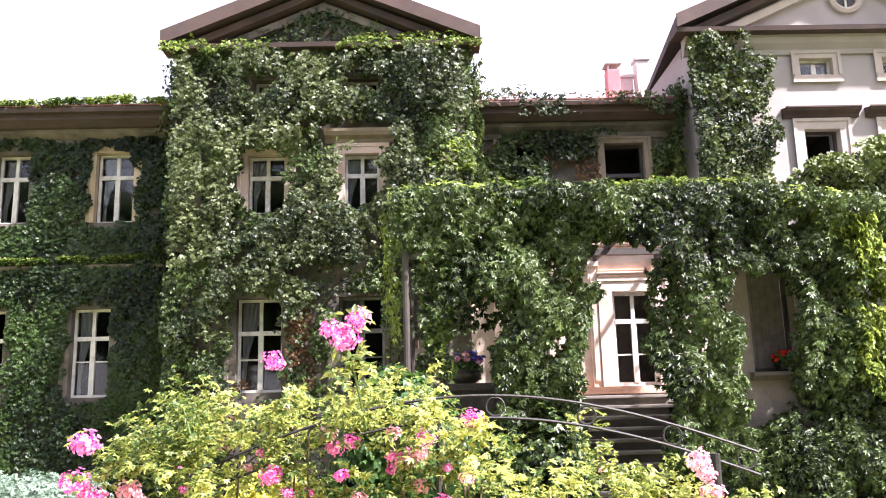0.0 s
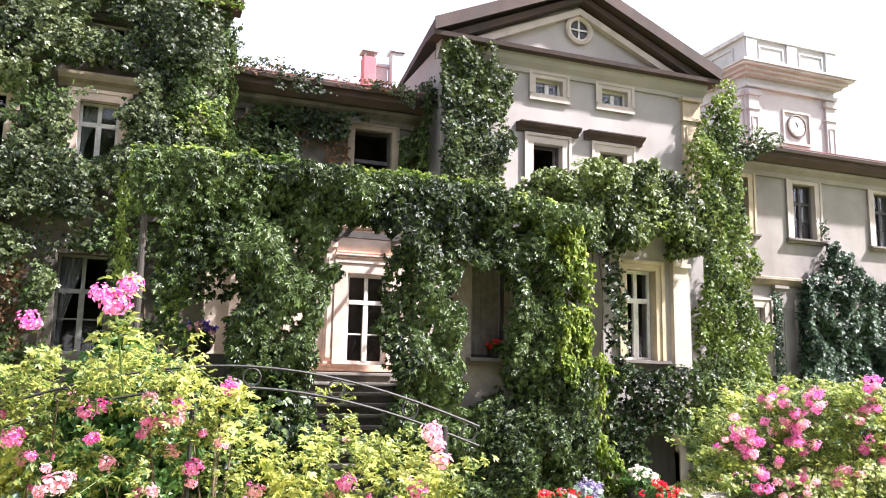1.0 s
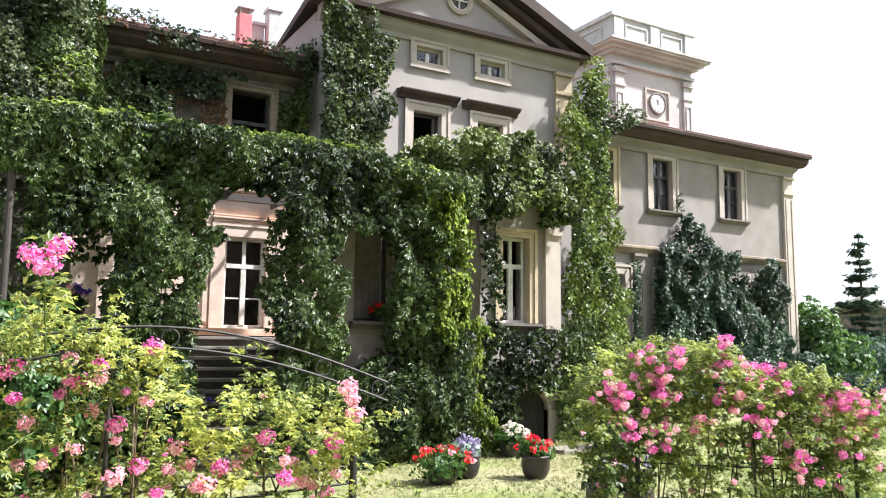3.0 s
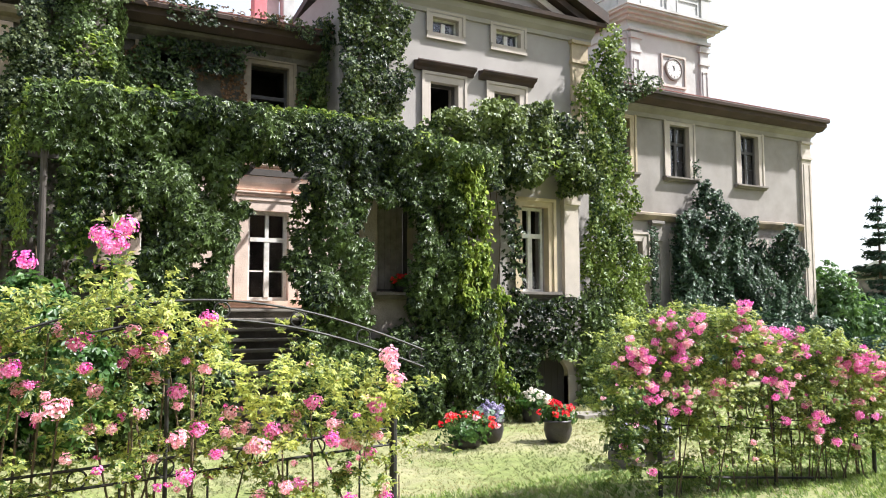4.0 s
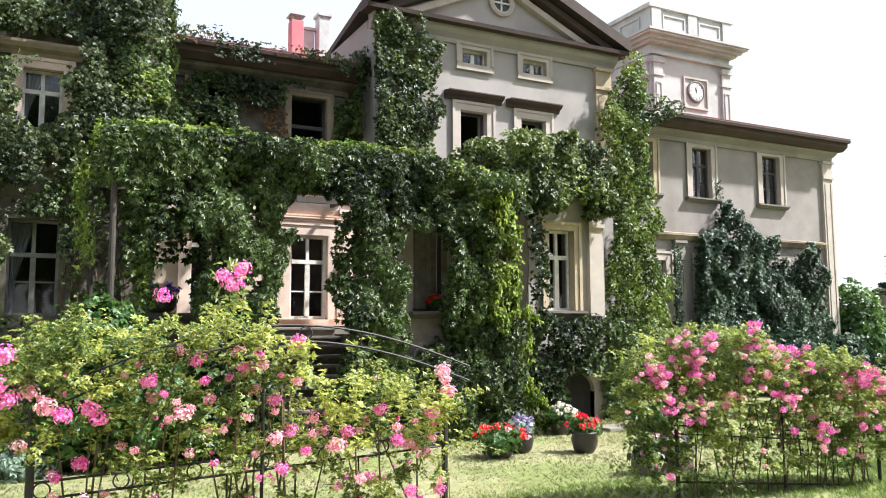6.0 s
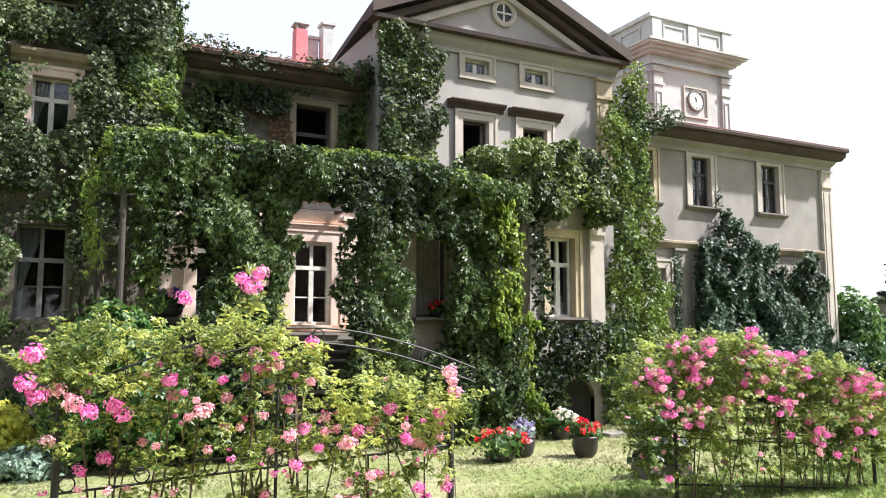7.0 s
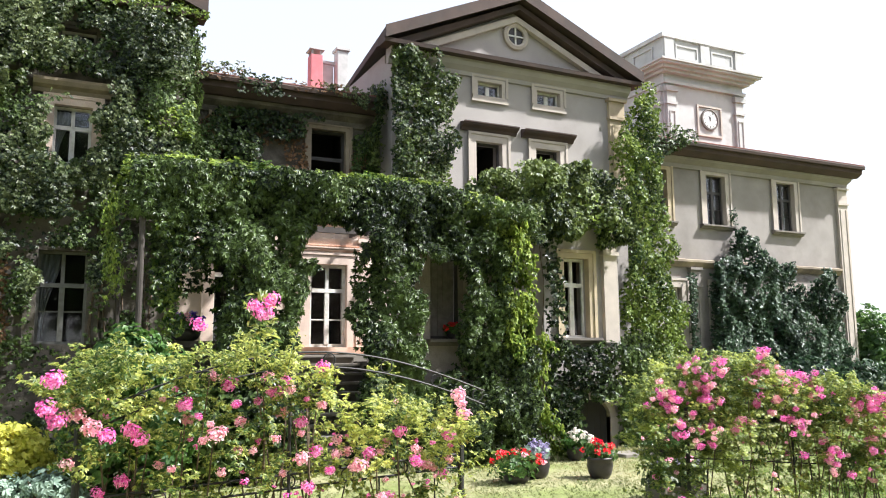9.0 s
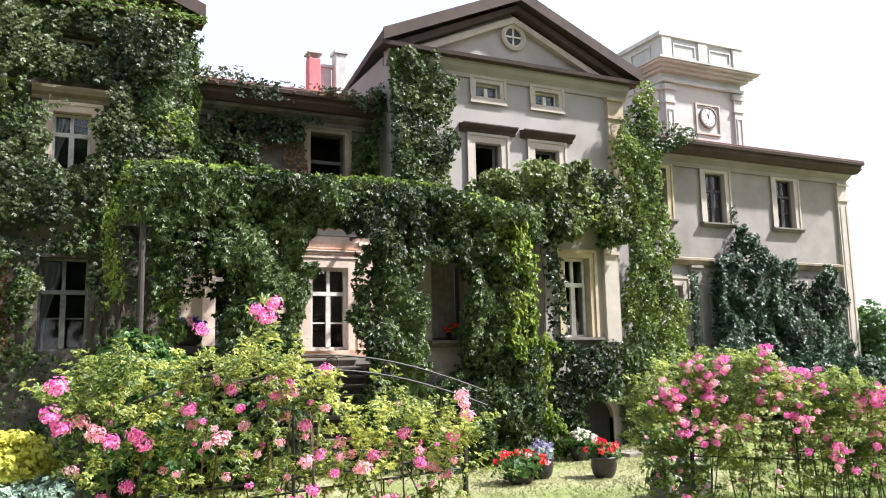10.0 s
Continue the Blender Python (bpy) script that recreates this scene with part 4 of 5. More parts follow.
def mid_keep(p):
    ok = outside([grown(CW[0], 0.16)], 0.08)(p)
    return ok & ((wob(p, 1.5, 2) > 0.02) | ((p[:, 0] > 1.2) & (p[:, 0] < 2.5) & (p[:, 2] < 7.4) & (wob(p, 2.6, 6) > -0.45)))


foliage("wall_creeper", "patchy dark creeper on the bare middle wall", "creeper", [
    sheet((R1[1], YC, 5.1), (R2[0] - R1[1], 0, 0), (0, 0, 2.6), (0, -1, 0), 250, 0.18, mid_keep, 0.1, 4.0)], 0.13, IVY)
foliage("eave_creeper", "creeper tendrils trailing from the middle eave", "creeper", [
    sheet((R1[1], YC - 0.62, 7.88), (R2[0] - R1[1], 0, 0), (0, 0, 0.5), (0, -1, 0), 150, 0.14, lambda p: wob(p, 1.7, 1) > -0.2, 0.05, 4.0)], 0.11, IVY_GREY)

foliage("gable_creeper", "creeper climbing the edge of the east gable", "creeper", [
    sheet((R2[0] - 0.1, YF, 5.2), (1.75, 0, 0), (0, 0, 4.2), (0, -1, 0), 260, 0.3, lambda p: p[:, 0] < 6.95 + 0.25 * wob(p, 2.2, 1) - np.clip(p[:, 2] - 8.6, 0, 1) * 0.5, 0.14, 2.0),
    sheet((R2[0] - 0.02, YF, 5.2), (0, 1.0, 0), (0, 0, 3.4), (-1, 0, 0), 180, 0.2, lambda p: wob(p, 1.8, 4) > -0.4, 0.1, 2.0)], 0.13, IVY_MOUND)
foliage("gable_creeper", "darker creeper leaves at the east gable edge", "creeper", [
    sheet((R2[0] - 0.1, YF, 5.2), (1.7, 0, 0), (0, 0, 4.0), (0, -1, 0), 150, 0.3, lambda p: p[:, 0] < 6.85 + 0.25 * wob(p, 2.2, 1) - np.clip(p[:, 2] - 8.6, 0, 1) * 0.5, 0.14, 2.0)], 0.13, IVY)


def column_keep(p):
    x, z = p[:, 0], p[:, 2]
    half = np.interp(z, [0, 3, 5.4, 7.0, 7.7, 8.5, 9.4], [0.95, 0.9, 0.64, 0.66, 0.72, 0.36, 0.12]) + 0.18 * wob(p, 2.0, 3)
    mid = np.interp(z, [0, 3, 5.4, 7.6, 8.6, 9.4], [12.8, 12.62, 12.55, 12.35, 12.62, 12.7])
    return np.abs(x - mid) < half


# Green column; its brighter leaf material also holds the sunlight on it
foliage("corner_creeper", "bright green creeper column on the east gable corner", "creeper", [
    sheet((10.9, YF - 0.15, 0), (4.0, 0, 0), (0, 0, 9.4), (0, -1, 0), 300, 0.5, column_keep, 0.2, 1.0)], 0.14, IVY_BRIGHT)
foliage("corner_creeper", "dark creeper on the wing beside the gable corner", "creeper", [
    sheet((12.4, YC, 0), (1.9, 0, 0), (0, 0, 7.7), (0, -1, 0), 260, 0.4, lambda p: outside([grown(WW[2], -0.05), grown(WW[3], 0.1)], 0.15)(p) & (p[:, 0] < 13.95 + 0.25 * wob(p, 2, 1)), 0.15, 3.0),
    sheet((12.4, YC - 0.55, 7.2), (2.7, 0, 0), (0, 0, 1.2), (0, -1, 0.3), 200, 0.4, lambda p: (p[:, 2] > 7.35 + (p[:, 0] - 12.4) * 0.2 + 0.2 * wob(p, 2.4, 2)) & (wob(p, 2, 7) > -0.5), 0.12, 3.0)], 0.13, IVY)

foliage("wing_creeper", "dark blue-green climbing shrub against the east wing", "creeper", [
    sheet((15.75, YC - 0.1, 0), (6.2, 0, 0), (0, 0, 6.4), (0, -1, 0.1), 430, 0.35,
          lambda p: p[:, 2] < np.interp(p[:, 0], [15.75, 16.0, 16.2, 16.8, 17.25, 17.6, 18.4, 19.4, 19.75, 20.2, 20.8, 21.3, 21.7], [1.2, 3.2, 4.7, 5.2, 5.75, 5.4, 4.8, 4.45, 3.5, 4.4, 4.65, 3.5, 0.8]) + 0.2 * wob(p, 2.6, 1), 0.2, 2.0)], 0.15, IVY_BLUE, droop=1.1, jitter=0.35)
foliage("wing_creeper", "thin creeper strands climbing beside the wing windows", "creeper", [
    sheet((15.1, YC - 0.14, 1.3), (1.3, 0, 0), (0, 0, 3.1), (0, -1, 0), 330, 0.14, lambda p: np.abs(np.mod(p[:, 0] - 15.1 + 0.06 * wob(p, 2, 2), 0.85) - 0.2) < 0.13, 0.05, 1.0),
    sheet((16.9, YC - 0.05, 5.2), (0.9, 0, 0), (0, 0, 1.3), (0, -1, 0), 160, 0.15, lambda p: np.abs(p[:, 0] - 17.25 - (6.0 - p[:, 2]) * 0.3) < 0.14, 0.05, 1.0)], 0.11, IVY_BLUE)

foliage("withered_creeper", "withered brown creeper patches on the old plaster", "creeper", [
    sheet((-3.0, YF - 0.05, 2.1), (0.55, 0, 0), (0, 0, 2.0), (0, -1, 0), 260, 0.1, None, 0.06, 1.0),
    sheet((-4.9, YF - 0.05, 1.2), (1.2, 0, 0), (0, 0, 1.3), (0, -1, 0), 130, 0.1, lambda p: wob(p, 2, 4) > -0.1, 0.06, 2.0),
    sheet((R1[1], YC - 0.65, 8.08), (R2[0] - R1[1], 0, 0), (0, 0.1, 0.3), (0, -1, 0.4), 60, 0.1, lambda p: wob(p, 2.3, 6) > 0.1, 0.04, 2.0),
    sheet((R1[1] + 0.1, YC - 0.02, 5.2), (4.4, 0, 0), (0, 0, 2.4), (0, -1, 0), 130, 0.06, lambda p: outside([grown(CW[0], 0.12)], 0.05)(p) & (wob(p, 2, 3) > 0.0), 0.04, 3.0)], 0.11, IVY_DRY)

def roof_seedling(x, y, z, seed):
    """A young plant rooted in the gutter, with thin stems and few leaves."""
    r = random.Random(seed)
    t = empty("roof_seedling", "thin self-sown seedling growing on the roof edge", "plant")
    pts = []
    for _ in range(5):
        tip = (x + r.uniform(-0.45, 0.45), y + r.uniform(-0.1, 0.1), z + r.uniform(0.25, 0.5))
        part("stem", tube(bmesh.new(), [(x, y, z - 0.05), ((x + tip[0]) / 2, y, z + 0.2), tip], 0.007, 4, 0.5), BARK, t)
        pts += [(tip[0] + r.gauss(0, 0.07), tip[1], tip[2] - r.uniform(0, 0.2)) for _ in range(9)]
    leaf_mesh("leaves", np.array(pts), np.tile([0.0, -0.6, 0.6], (len(pts), 1)), 0.075, IVY_GREY, t)


roof_seedling(1.75, YC - 0.2, 8.36, 4)
roof_seedling(0.95, YC - 0.2, 8.36, 6)

# pergola creeper: roof, fringe and hanging curtains
YP = 11.05


def curtain_keep(p):
    x, z = p[:, 0], p[:, 2]
    e = 0.16 * wob(p, 3.2, 1.0)
    low = np.full(len(p), 4.1)
    for a, b, c in ((-0.65, 0.1, 2.9), (0.1, 0.65, 3.3), (0.65, 1.9, 0.1), (1.9, 2.1, 3.2), (2.1, 2.95, 4.0), (2.95, 4.02, 0.1), (4.02, 4.92, 3.75), (4.88, 5.8, 0.0)):
        low = np.where((x + e > a) & (x + e <= b), c, low)
    low = low + 0.28 * wob(p, 4.0, 6)
    roof = 4.95 - 0.3 * np.clip((x - 4.4) / 1.6, 0, 1)
    mass = (x > 3.2) & (x < 6.3) & (z < np.where(x < 5.2, 1.6, 1.95) + 0.22 * wob(p, 3, 2))
    return ((z > low) | mass) & (z < roof)


def thin_left(p):
    return curtain_keep(p) & ((p[:, 0] > 0.45) | (p[:, 2] > 4.05) | ((rng.random(len(p)) < 0.28) & (np.abs(p[:, 0] + 0.5) > 0.16)))


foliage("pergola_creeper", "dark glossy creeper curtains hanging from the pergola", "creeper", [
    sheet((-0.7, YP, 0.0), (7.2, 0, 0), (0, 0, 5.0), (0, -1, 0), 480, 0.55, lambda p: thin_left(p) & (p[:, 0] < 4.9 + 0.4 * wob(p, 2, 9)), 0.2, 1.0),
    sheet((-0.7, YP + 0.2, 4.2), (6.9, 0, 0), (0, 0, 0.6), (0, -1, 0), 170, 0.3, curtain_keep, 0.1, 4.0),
    # Roof layer out of view, added to shade the recess beneath
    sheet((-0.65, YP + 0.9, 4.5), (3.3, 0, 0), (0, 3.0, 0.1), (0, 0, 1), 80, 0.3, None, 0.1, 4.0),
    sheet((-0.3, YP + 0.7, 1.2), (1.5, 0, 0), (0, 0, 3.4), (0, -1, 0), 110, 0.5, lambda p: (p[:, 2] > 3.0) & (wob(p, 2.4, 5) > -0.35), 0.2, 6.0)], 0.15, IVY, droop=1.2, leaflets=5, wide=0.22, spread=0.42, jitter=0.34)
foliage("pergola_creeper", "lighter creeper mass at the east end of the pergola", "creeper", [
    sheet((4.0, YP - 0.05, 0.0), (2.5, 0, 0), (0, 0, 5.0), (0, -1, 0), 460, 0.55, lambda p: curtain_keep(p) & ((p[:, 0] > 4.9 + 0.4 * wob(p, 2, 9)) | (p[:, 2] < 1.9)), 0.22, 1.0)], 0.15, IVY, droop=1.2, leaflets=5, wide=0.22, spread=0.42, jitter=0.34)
foliage("pergola_creeper", "thin pale creeper at the west end of the pergola", "creeper", [
    sheet((-0.7, YP + 0.4, 2.4), (1.4, 0, 0), (0, 0, 2.3), (0, -1, 0), 100, 0.4, lambda p: curtain_keep(p) & (p[:, 0] > -0.1), 0.15, 2.0),
    sheet((-0.4, YP - 0.1, 2.3), (0.7, 0, 0), (0, 0, 2.3), (0, -1, 0), 200, 0.25, lambda p: np.abs(p[:, 0] + 0.12 - 0.12 * wob(p, 2.5, 3)) < 0.17 + 0.1 * wob(p, 4, 7), 0.1, 5.0),
    sheet((-0.6, YP, 3.0), (0, 2.6, 0), (0, 0, 1.8), (-1, 0, 0), 45, 0.15, lambda p: wob(p, 2, 3) > -0.4, 0.1, 2.0)], 0.14, IVY_BRIGHT, droop=1.0)
# Crown, edge and east end get lighter leaves to paint in sunlight
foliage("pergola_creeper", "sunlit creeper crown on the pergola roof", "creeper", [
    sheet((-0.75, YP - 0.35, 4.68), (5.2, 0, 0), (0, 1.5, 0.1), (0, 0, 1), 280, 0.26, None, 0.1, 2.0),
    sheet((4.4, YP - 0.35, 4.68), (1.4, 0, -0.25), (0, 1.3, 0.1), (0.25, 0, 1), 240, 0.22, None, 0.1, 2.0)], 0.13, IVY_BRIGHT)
foliage("pergola_creeper", "creeper shoots along the pergola edge in a sun-bright leaf colour", "creeper", [
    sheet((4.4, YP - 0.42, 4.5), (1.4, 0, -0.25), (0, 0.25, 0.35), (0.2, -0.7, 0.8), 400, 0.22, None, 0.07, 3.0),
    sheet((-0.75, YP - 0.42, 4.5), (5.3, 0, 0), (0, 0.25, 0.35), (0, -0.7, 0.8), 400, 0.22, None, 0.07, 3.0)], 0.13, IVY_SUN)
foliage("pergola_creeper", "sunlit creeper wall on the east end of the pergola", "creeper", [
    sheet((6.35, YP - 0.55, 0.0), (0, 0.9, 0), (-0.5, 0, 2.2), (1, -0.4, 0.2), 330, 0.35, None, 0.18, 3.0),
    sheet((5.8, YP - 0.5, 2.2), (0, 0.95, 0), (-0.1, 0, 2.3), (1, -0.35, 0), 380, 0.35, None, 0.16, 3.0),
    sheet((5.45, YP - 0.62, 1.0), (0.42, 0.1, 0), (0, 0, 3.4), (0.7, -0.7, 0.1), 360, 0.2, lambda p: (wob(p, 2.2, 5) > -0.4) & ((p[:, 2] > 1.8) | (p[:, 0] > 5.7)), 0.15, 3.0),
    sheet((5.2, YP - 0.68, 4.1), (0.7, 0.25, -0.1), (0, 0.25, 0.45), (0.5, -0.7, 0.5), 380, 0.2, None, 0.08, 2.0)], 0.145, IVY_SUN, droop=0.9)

# balcony and porch creeper
def balcony_keep(p):
    x, z = p[:, 0], p[:, 2]
    top = np.interp(x, [5.4, 5.9, 6.6, 7.3, 8.0, 8.6, 9.1], [5.3, 5.6, 5.75, 5.85, 5.85, 5.75, 5.2]) + 0.12 * wob(p, 3, 1)
    bot = np.interp(x, [5.9, 6.9, 7.9, 9.1], [3.9, 4.25, 4.4, 4.2]) + 0.22 * wob(p, 3.6, 4)
    return (z < top) & (z > bot)


foliage("balcony_creeper", "thick creeper mound over the balcony parapet", "creeper", [
    sheet((6.5, PY + 0.15, 3.8), (2.6, 0, 0), (0, 0, 2.2), (0, -1, 0), 520, 0.45, balcony_keep, 0.22, 2.0),
    sheet((5.6, PY + 0.8, 4.3), (1.7, 0, 0), (0, 0, 1.6), (0, -1, 0), 520, 0.45, balcony_keep, 0.2, 2.0),
    sheet((8.9, PY - 0.3, 4.3), (0, 2.6, 0), (0, 0, 1.2), (1, 0, 0.1), 240, 0.35, None, 0.18, 2.0)], 0.14, IVY_MOUND, droop=0.9)
# Sunlight on the mound's top and right is painted by brighter leaves
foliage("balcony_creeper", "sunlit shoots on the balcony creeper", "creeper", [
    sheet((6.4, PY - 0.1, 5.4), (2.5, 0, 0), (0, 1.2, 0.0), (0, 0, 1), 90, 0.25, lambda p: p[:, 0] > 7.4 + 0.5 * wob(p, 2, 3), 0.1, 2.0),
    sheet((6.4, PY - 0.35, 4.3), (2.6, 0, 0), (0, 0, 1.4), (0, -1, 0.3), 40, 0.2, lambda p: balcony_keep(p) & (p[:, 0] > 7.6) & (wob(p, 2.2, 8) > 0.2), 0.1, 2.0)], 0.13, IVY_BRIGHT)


def porch_keep(p):
    x, z = p[:, 0], p[:, 2]
    a = outside([(7.74, 8.82, -0.5, 1.06)], 0.06)(p)
    return a & ((z < 2.2 + 0.12 * wob(p, 4, 2)) | ((x < 7.42 + 0.1 * wob(p, 3, 3)) & (rng.random(len(p)) < 0.4)))


foliage("porch_creeper", "dark creeper below the porch window round the cellar arch", "creeper", [
    sheet((7.0, PY, 0.0), (2.6, 0, 0), (0, 0, 4.6), (0, -1, 0), 320, 0.25, porch_keep, 0.12, 2.0),
    sheet((9.3, PY, 0.0), (0, 2.5, 0), (0, 0, 2.4), (1, -0.2, 0), 260, 0.4, None, 0.2, 2.0)], 0.135, IVY, droop=0.9)


def stems(name, label, rows, seed):
    """Woody creeper stems that wind up a wall: x, y, z from, z to, how many."""
    r = random.Random(seed)
    t = empty(name, label, "creeper stems")
    for x, y, z0, z1, k in rows:
        for _ in range(k):
            xx = x + r.uniform(-0.3, 0.3)
            w, ph = r.uniform(0.03, 0.12), r.uniform(0, 6)
            pts = [(xx + w * math.sin(ph + i * 0.9) + r.uniform(-0.02, 0.02), y - r.uniform(0.02, 0.07), z0 + (z1 - z0) * i / 12) for i in range(13)]
            part("stem", tube(bmesh.new(), pts, r.uniform(0.012, 0.03), 5, 0.5), BARK, t)


stems("vine_stems", "bare woody vine stems on the gable wall", [(-4.9, YF, 0, 5, 3), (-3.0, YF, 0, 5.5, 4), (-0.7, YF, 0, 6, 5), (0.1, YF, 0, 6, 3)], 3)
stems("vine_stems", "bare woody vine stems under the pergola", [(1.1, YP + 0.1, 0, 4.5, 4), (3.6, YP - 0.1, 0, 4.5, 4), (5.6, YP, 0, 4.3, 4), (6.95, 11.3, 0.4, 4.5, 2)], 5)
stems("vine_stems", "woody stems of the wing creeper", [(17.6, YC, 0, 3.6, 3), (21.3, YC, 0, 3.2, 3), (12.7, YF, 0, 8, 4)], 8)


# ---- shrubs round the house ----
def shrub(name, label, blobs, size, mat, seed, trunk=0.02, **kw):
    """A shrub: several woody stems and a crown of many leaves in uneven masses."""
    r = random.Random(seed)
    c0 = blobs[0][0]
    t = empty(name, label, "shrub")
    zg = height(c0[0], c0[1]) - 0.03
    for c, rad, count in blobs:
        for _ in range(3):
            bx, by = c[0] + r.uniform(-0.2, 0.2), c[1] + r.uniform(-0.2, 0.2)
            part("branch", tube(bmesh.new(), [(bx, by, zg), (bx + r.uniform(-0.1, 0.1), by, zg + (c[2] - zg) * 0.5), (c[0] + r.uniform(-0.6, 0.6) * rad[0], c[1] + r.uniform(-0.4, 0.4) * rad[1], c[2] + 0.5 * rad[2])], trunk, 5, 0.4), BARK, t)
    sh = [blob(c, rad, count, seed=seed + i, shell=0.45) for i, (c, rad, count) in enumerate(blobs)]
    p = np.concatenate([s[0] for s in sh])
    n = np.concatenate([s[1] for s in sh])
    ok = p[:, 2] > zg + 0.02
    leaf_mesh("crown", p[ok], n[ok], size, mat, t, **kw)
    return t


shrub("golden_shrub", "golden-yellow leaved shrub on the lawn before the house", [((-2.05, 10.4, 0.55), (0.55, 0.5, 0.5), 2600), ((-2.6, 10.5, 0.5), (0.6, 0.5, 0.5), 1400)], 0.09, YELLOW_LEAF, 3, droop=0.2)
shrub("hosta_clump", "low pale green leafy clump at the foot of a shrub", [((-1.6, 9.8, 0.22), (0.5, 0.4, 0.28), 700), ((-2.3, 9.8, 0.22), (0.5, 0.4, 0.26), 700)], 0.085, SILVER_LEAF, 4, leaflets=3, wide=0.3)
shrub("silvery_juniper", "low silvery green spreading juniper by the wing", [((-6.6, 13.0, 0.5), (1.2, 0.9, 0.5), 3600), ((-8.1, 13.0, 0.6), (1.3, 0.9, 0.55), 2800)], 0.085, SILVER_LEAF, 5, droop=-0.3, wide=0.16)
shrub("leafy_shrub", "bushy green shrub at the foot of the pergola pole", [((-0.65, 9.8, 1.75), (0.5, 0.5, 0.7), 1500), ((-0.25, 9.8, 1.1), (0.6, 0.55, 0.9), 1500), ((-1.0, 9.8, 1.0), (0.5, 0.5, 0.9), 1200)], 0.12, SHRUB_LEAF, 6)
shrub("leafy_shrub", "green shrub growing beside the stairs", [((1.25, 10.3, 0.9), (0.7, 0.5, 0.9), 1500), ((0.55, 10.3, 0.7), (0.65, 0.5, 0.8), 1200)], 0.11, IVY, 7)
shrub("leafy_shrub", "dark shrubs between porch and wing", [((10.6, 12.6, 0.9), (1.2, 0.9, 1.0), 2400), ((12.3, 13.2, 0.9), (1.3, 0.9, 1.0), 2400), ((14.3, 14.4, 0.7), (1.2, 0.8, 0.8), 2000)], 0.13, IVY_MOUND, 8)
shrub("leafy_shrub", "dark shrubs along the foot of the east wing", [((15.4, 14.9, 0.7), (1.4, 0.8, 0.9), 2000), ((18.2, 14.6, 0.9), (1.7, 0.9, 1.1), 2400), ((20.8, 14.8, 0.8), (1.5, 0.8, 1.0), 2200)], 0.15, IVY_BLUE, 9)
shrub("leafy_shrub", "bright green shrub at the corner of the east wing", [((23.7, 16.4, 1.7), (0.95, 1.0, 2.0), 2600), ((25.0, 16.2, 1.2), (1.1, 1.0, 1.4), 1800)], 0.17, SHRUB_LEAF, 10)
shrub("hedge_shrub", "dark garden shrubs at the far edge of the lawn", [((27.6, 17.4, 1.2), (1.8, 1.2, 1.3), 2400), ((31.0, 18.2, 1.2), (2.2, 1.3, 1.4), 2600), ((35.0, 19.2, 1.2), (2.4, 1.4, 1.5), 2400), ((40.0, 20.5, 1.3), (3.0, 1.6, 1.6), 2400), ((22.6, 14.2, 0.5), (1.4, 0.9, 0.7), 1500)], 0.18, NEEDLE, 11, wide=0.22)


def spruce(x, y, h, r0, label, seed):
    t = empty("spruce_tree", label, "tree", x, y, 0)
    r = random.Random(seed)
    part("trunk", tube(bmesh.new(), [(0, 0, -0.05), (0.02, 0, h * 0.5), (0, 0, h)], 0.13, 8, 0.1), BARK, t)
    pts, nrm = [], []
    limbs = bmesh.new()
    levels = 34
    for i in range(levels):
        f = i / (levels - 1)
        z = 0.5 + f * (h - 0.75) + r.uniform(-0.16, 0.16)
        ln = r0 * (1 - f) ** 0.85 + 0.12
        for k in range(max(4, int(7 - 3 * f))):
            a = k * math.tau / 7 + i * 1.1 + r.uniform(-0.3, 0.3)
            l2 = ln * r.uniform(0.5, 1.15)
            d = Vector((math.cos(a), math.sin(a), 0))
            tip = d * l2 + Vector((0, 0, z - 0.12 * l2 + (0.2 if f > 0.7 else 0)))
            tube(limbs, [(0, 0, z), tuple((d * l2 * 0.5 + Vector((0, 0, z - 0.14 * l2)))), tuple(tip)], 0.02, 4, 0.3)
            for s in range(int(22 * l2) + 7):
                u = r.uniform(0.1, 1.02)
                w = 0.22 * l2 * (1.15 - u)
                q = d * l2 * u + Vector((-d.y, d.x, 0)) * r.uniform(-w, w) + Vector((0, 0, z - 0.16 * l2 * math.sin(u * 3) + r.uniform(-0.05, 0.03)))
                pts.append(q[:])
                nrm.append((d.x * 0.4, d.y * 0.4, 1))
    part("limbs", limbs, BARK, t)
    leaf_mesh("crown", np.array(pts), np.array(nrm, float), 0.2, NEEDLE, t, leaflets=5, wide=0.07, spread=0.4, droop=0.35)
    return t


spruce(32.2, 20.0, 7.0, 1.75, "slender blue-green spruce at the edge of the lawn", 2)


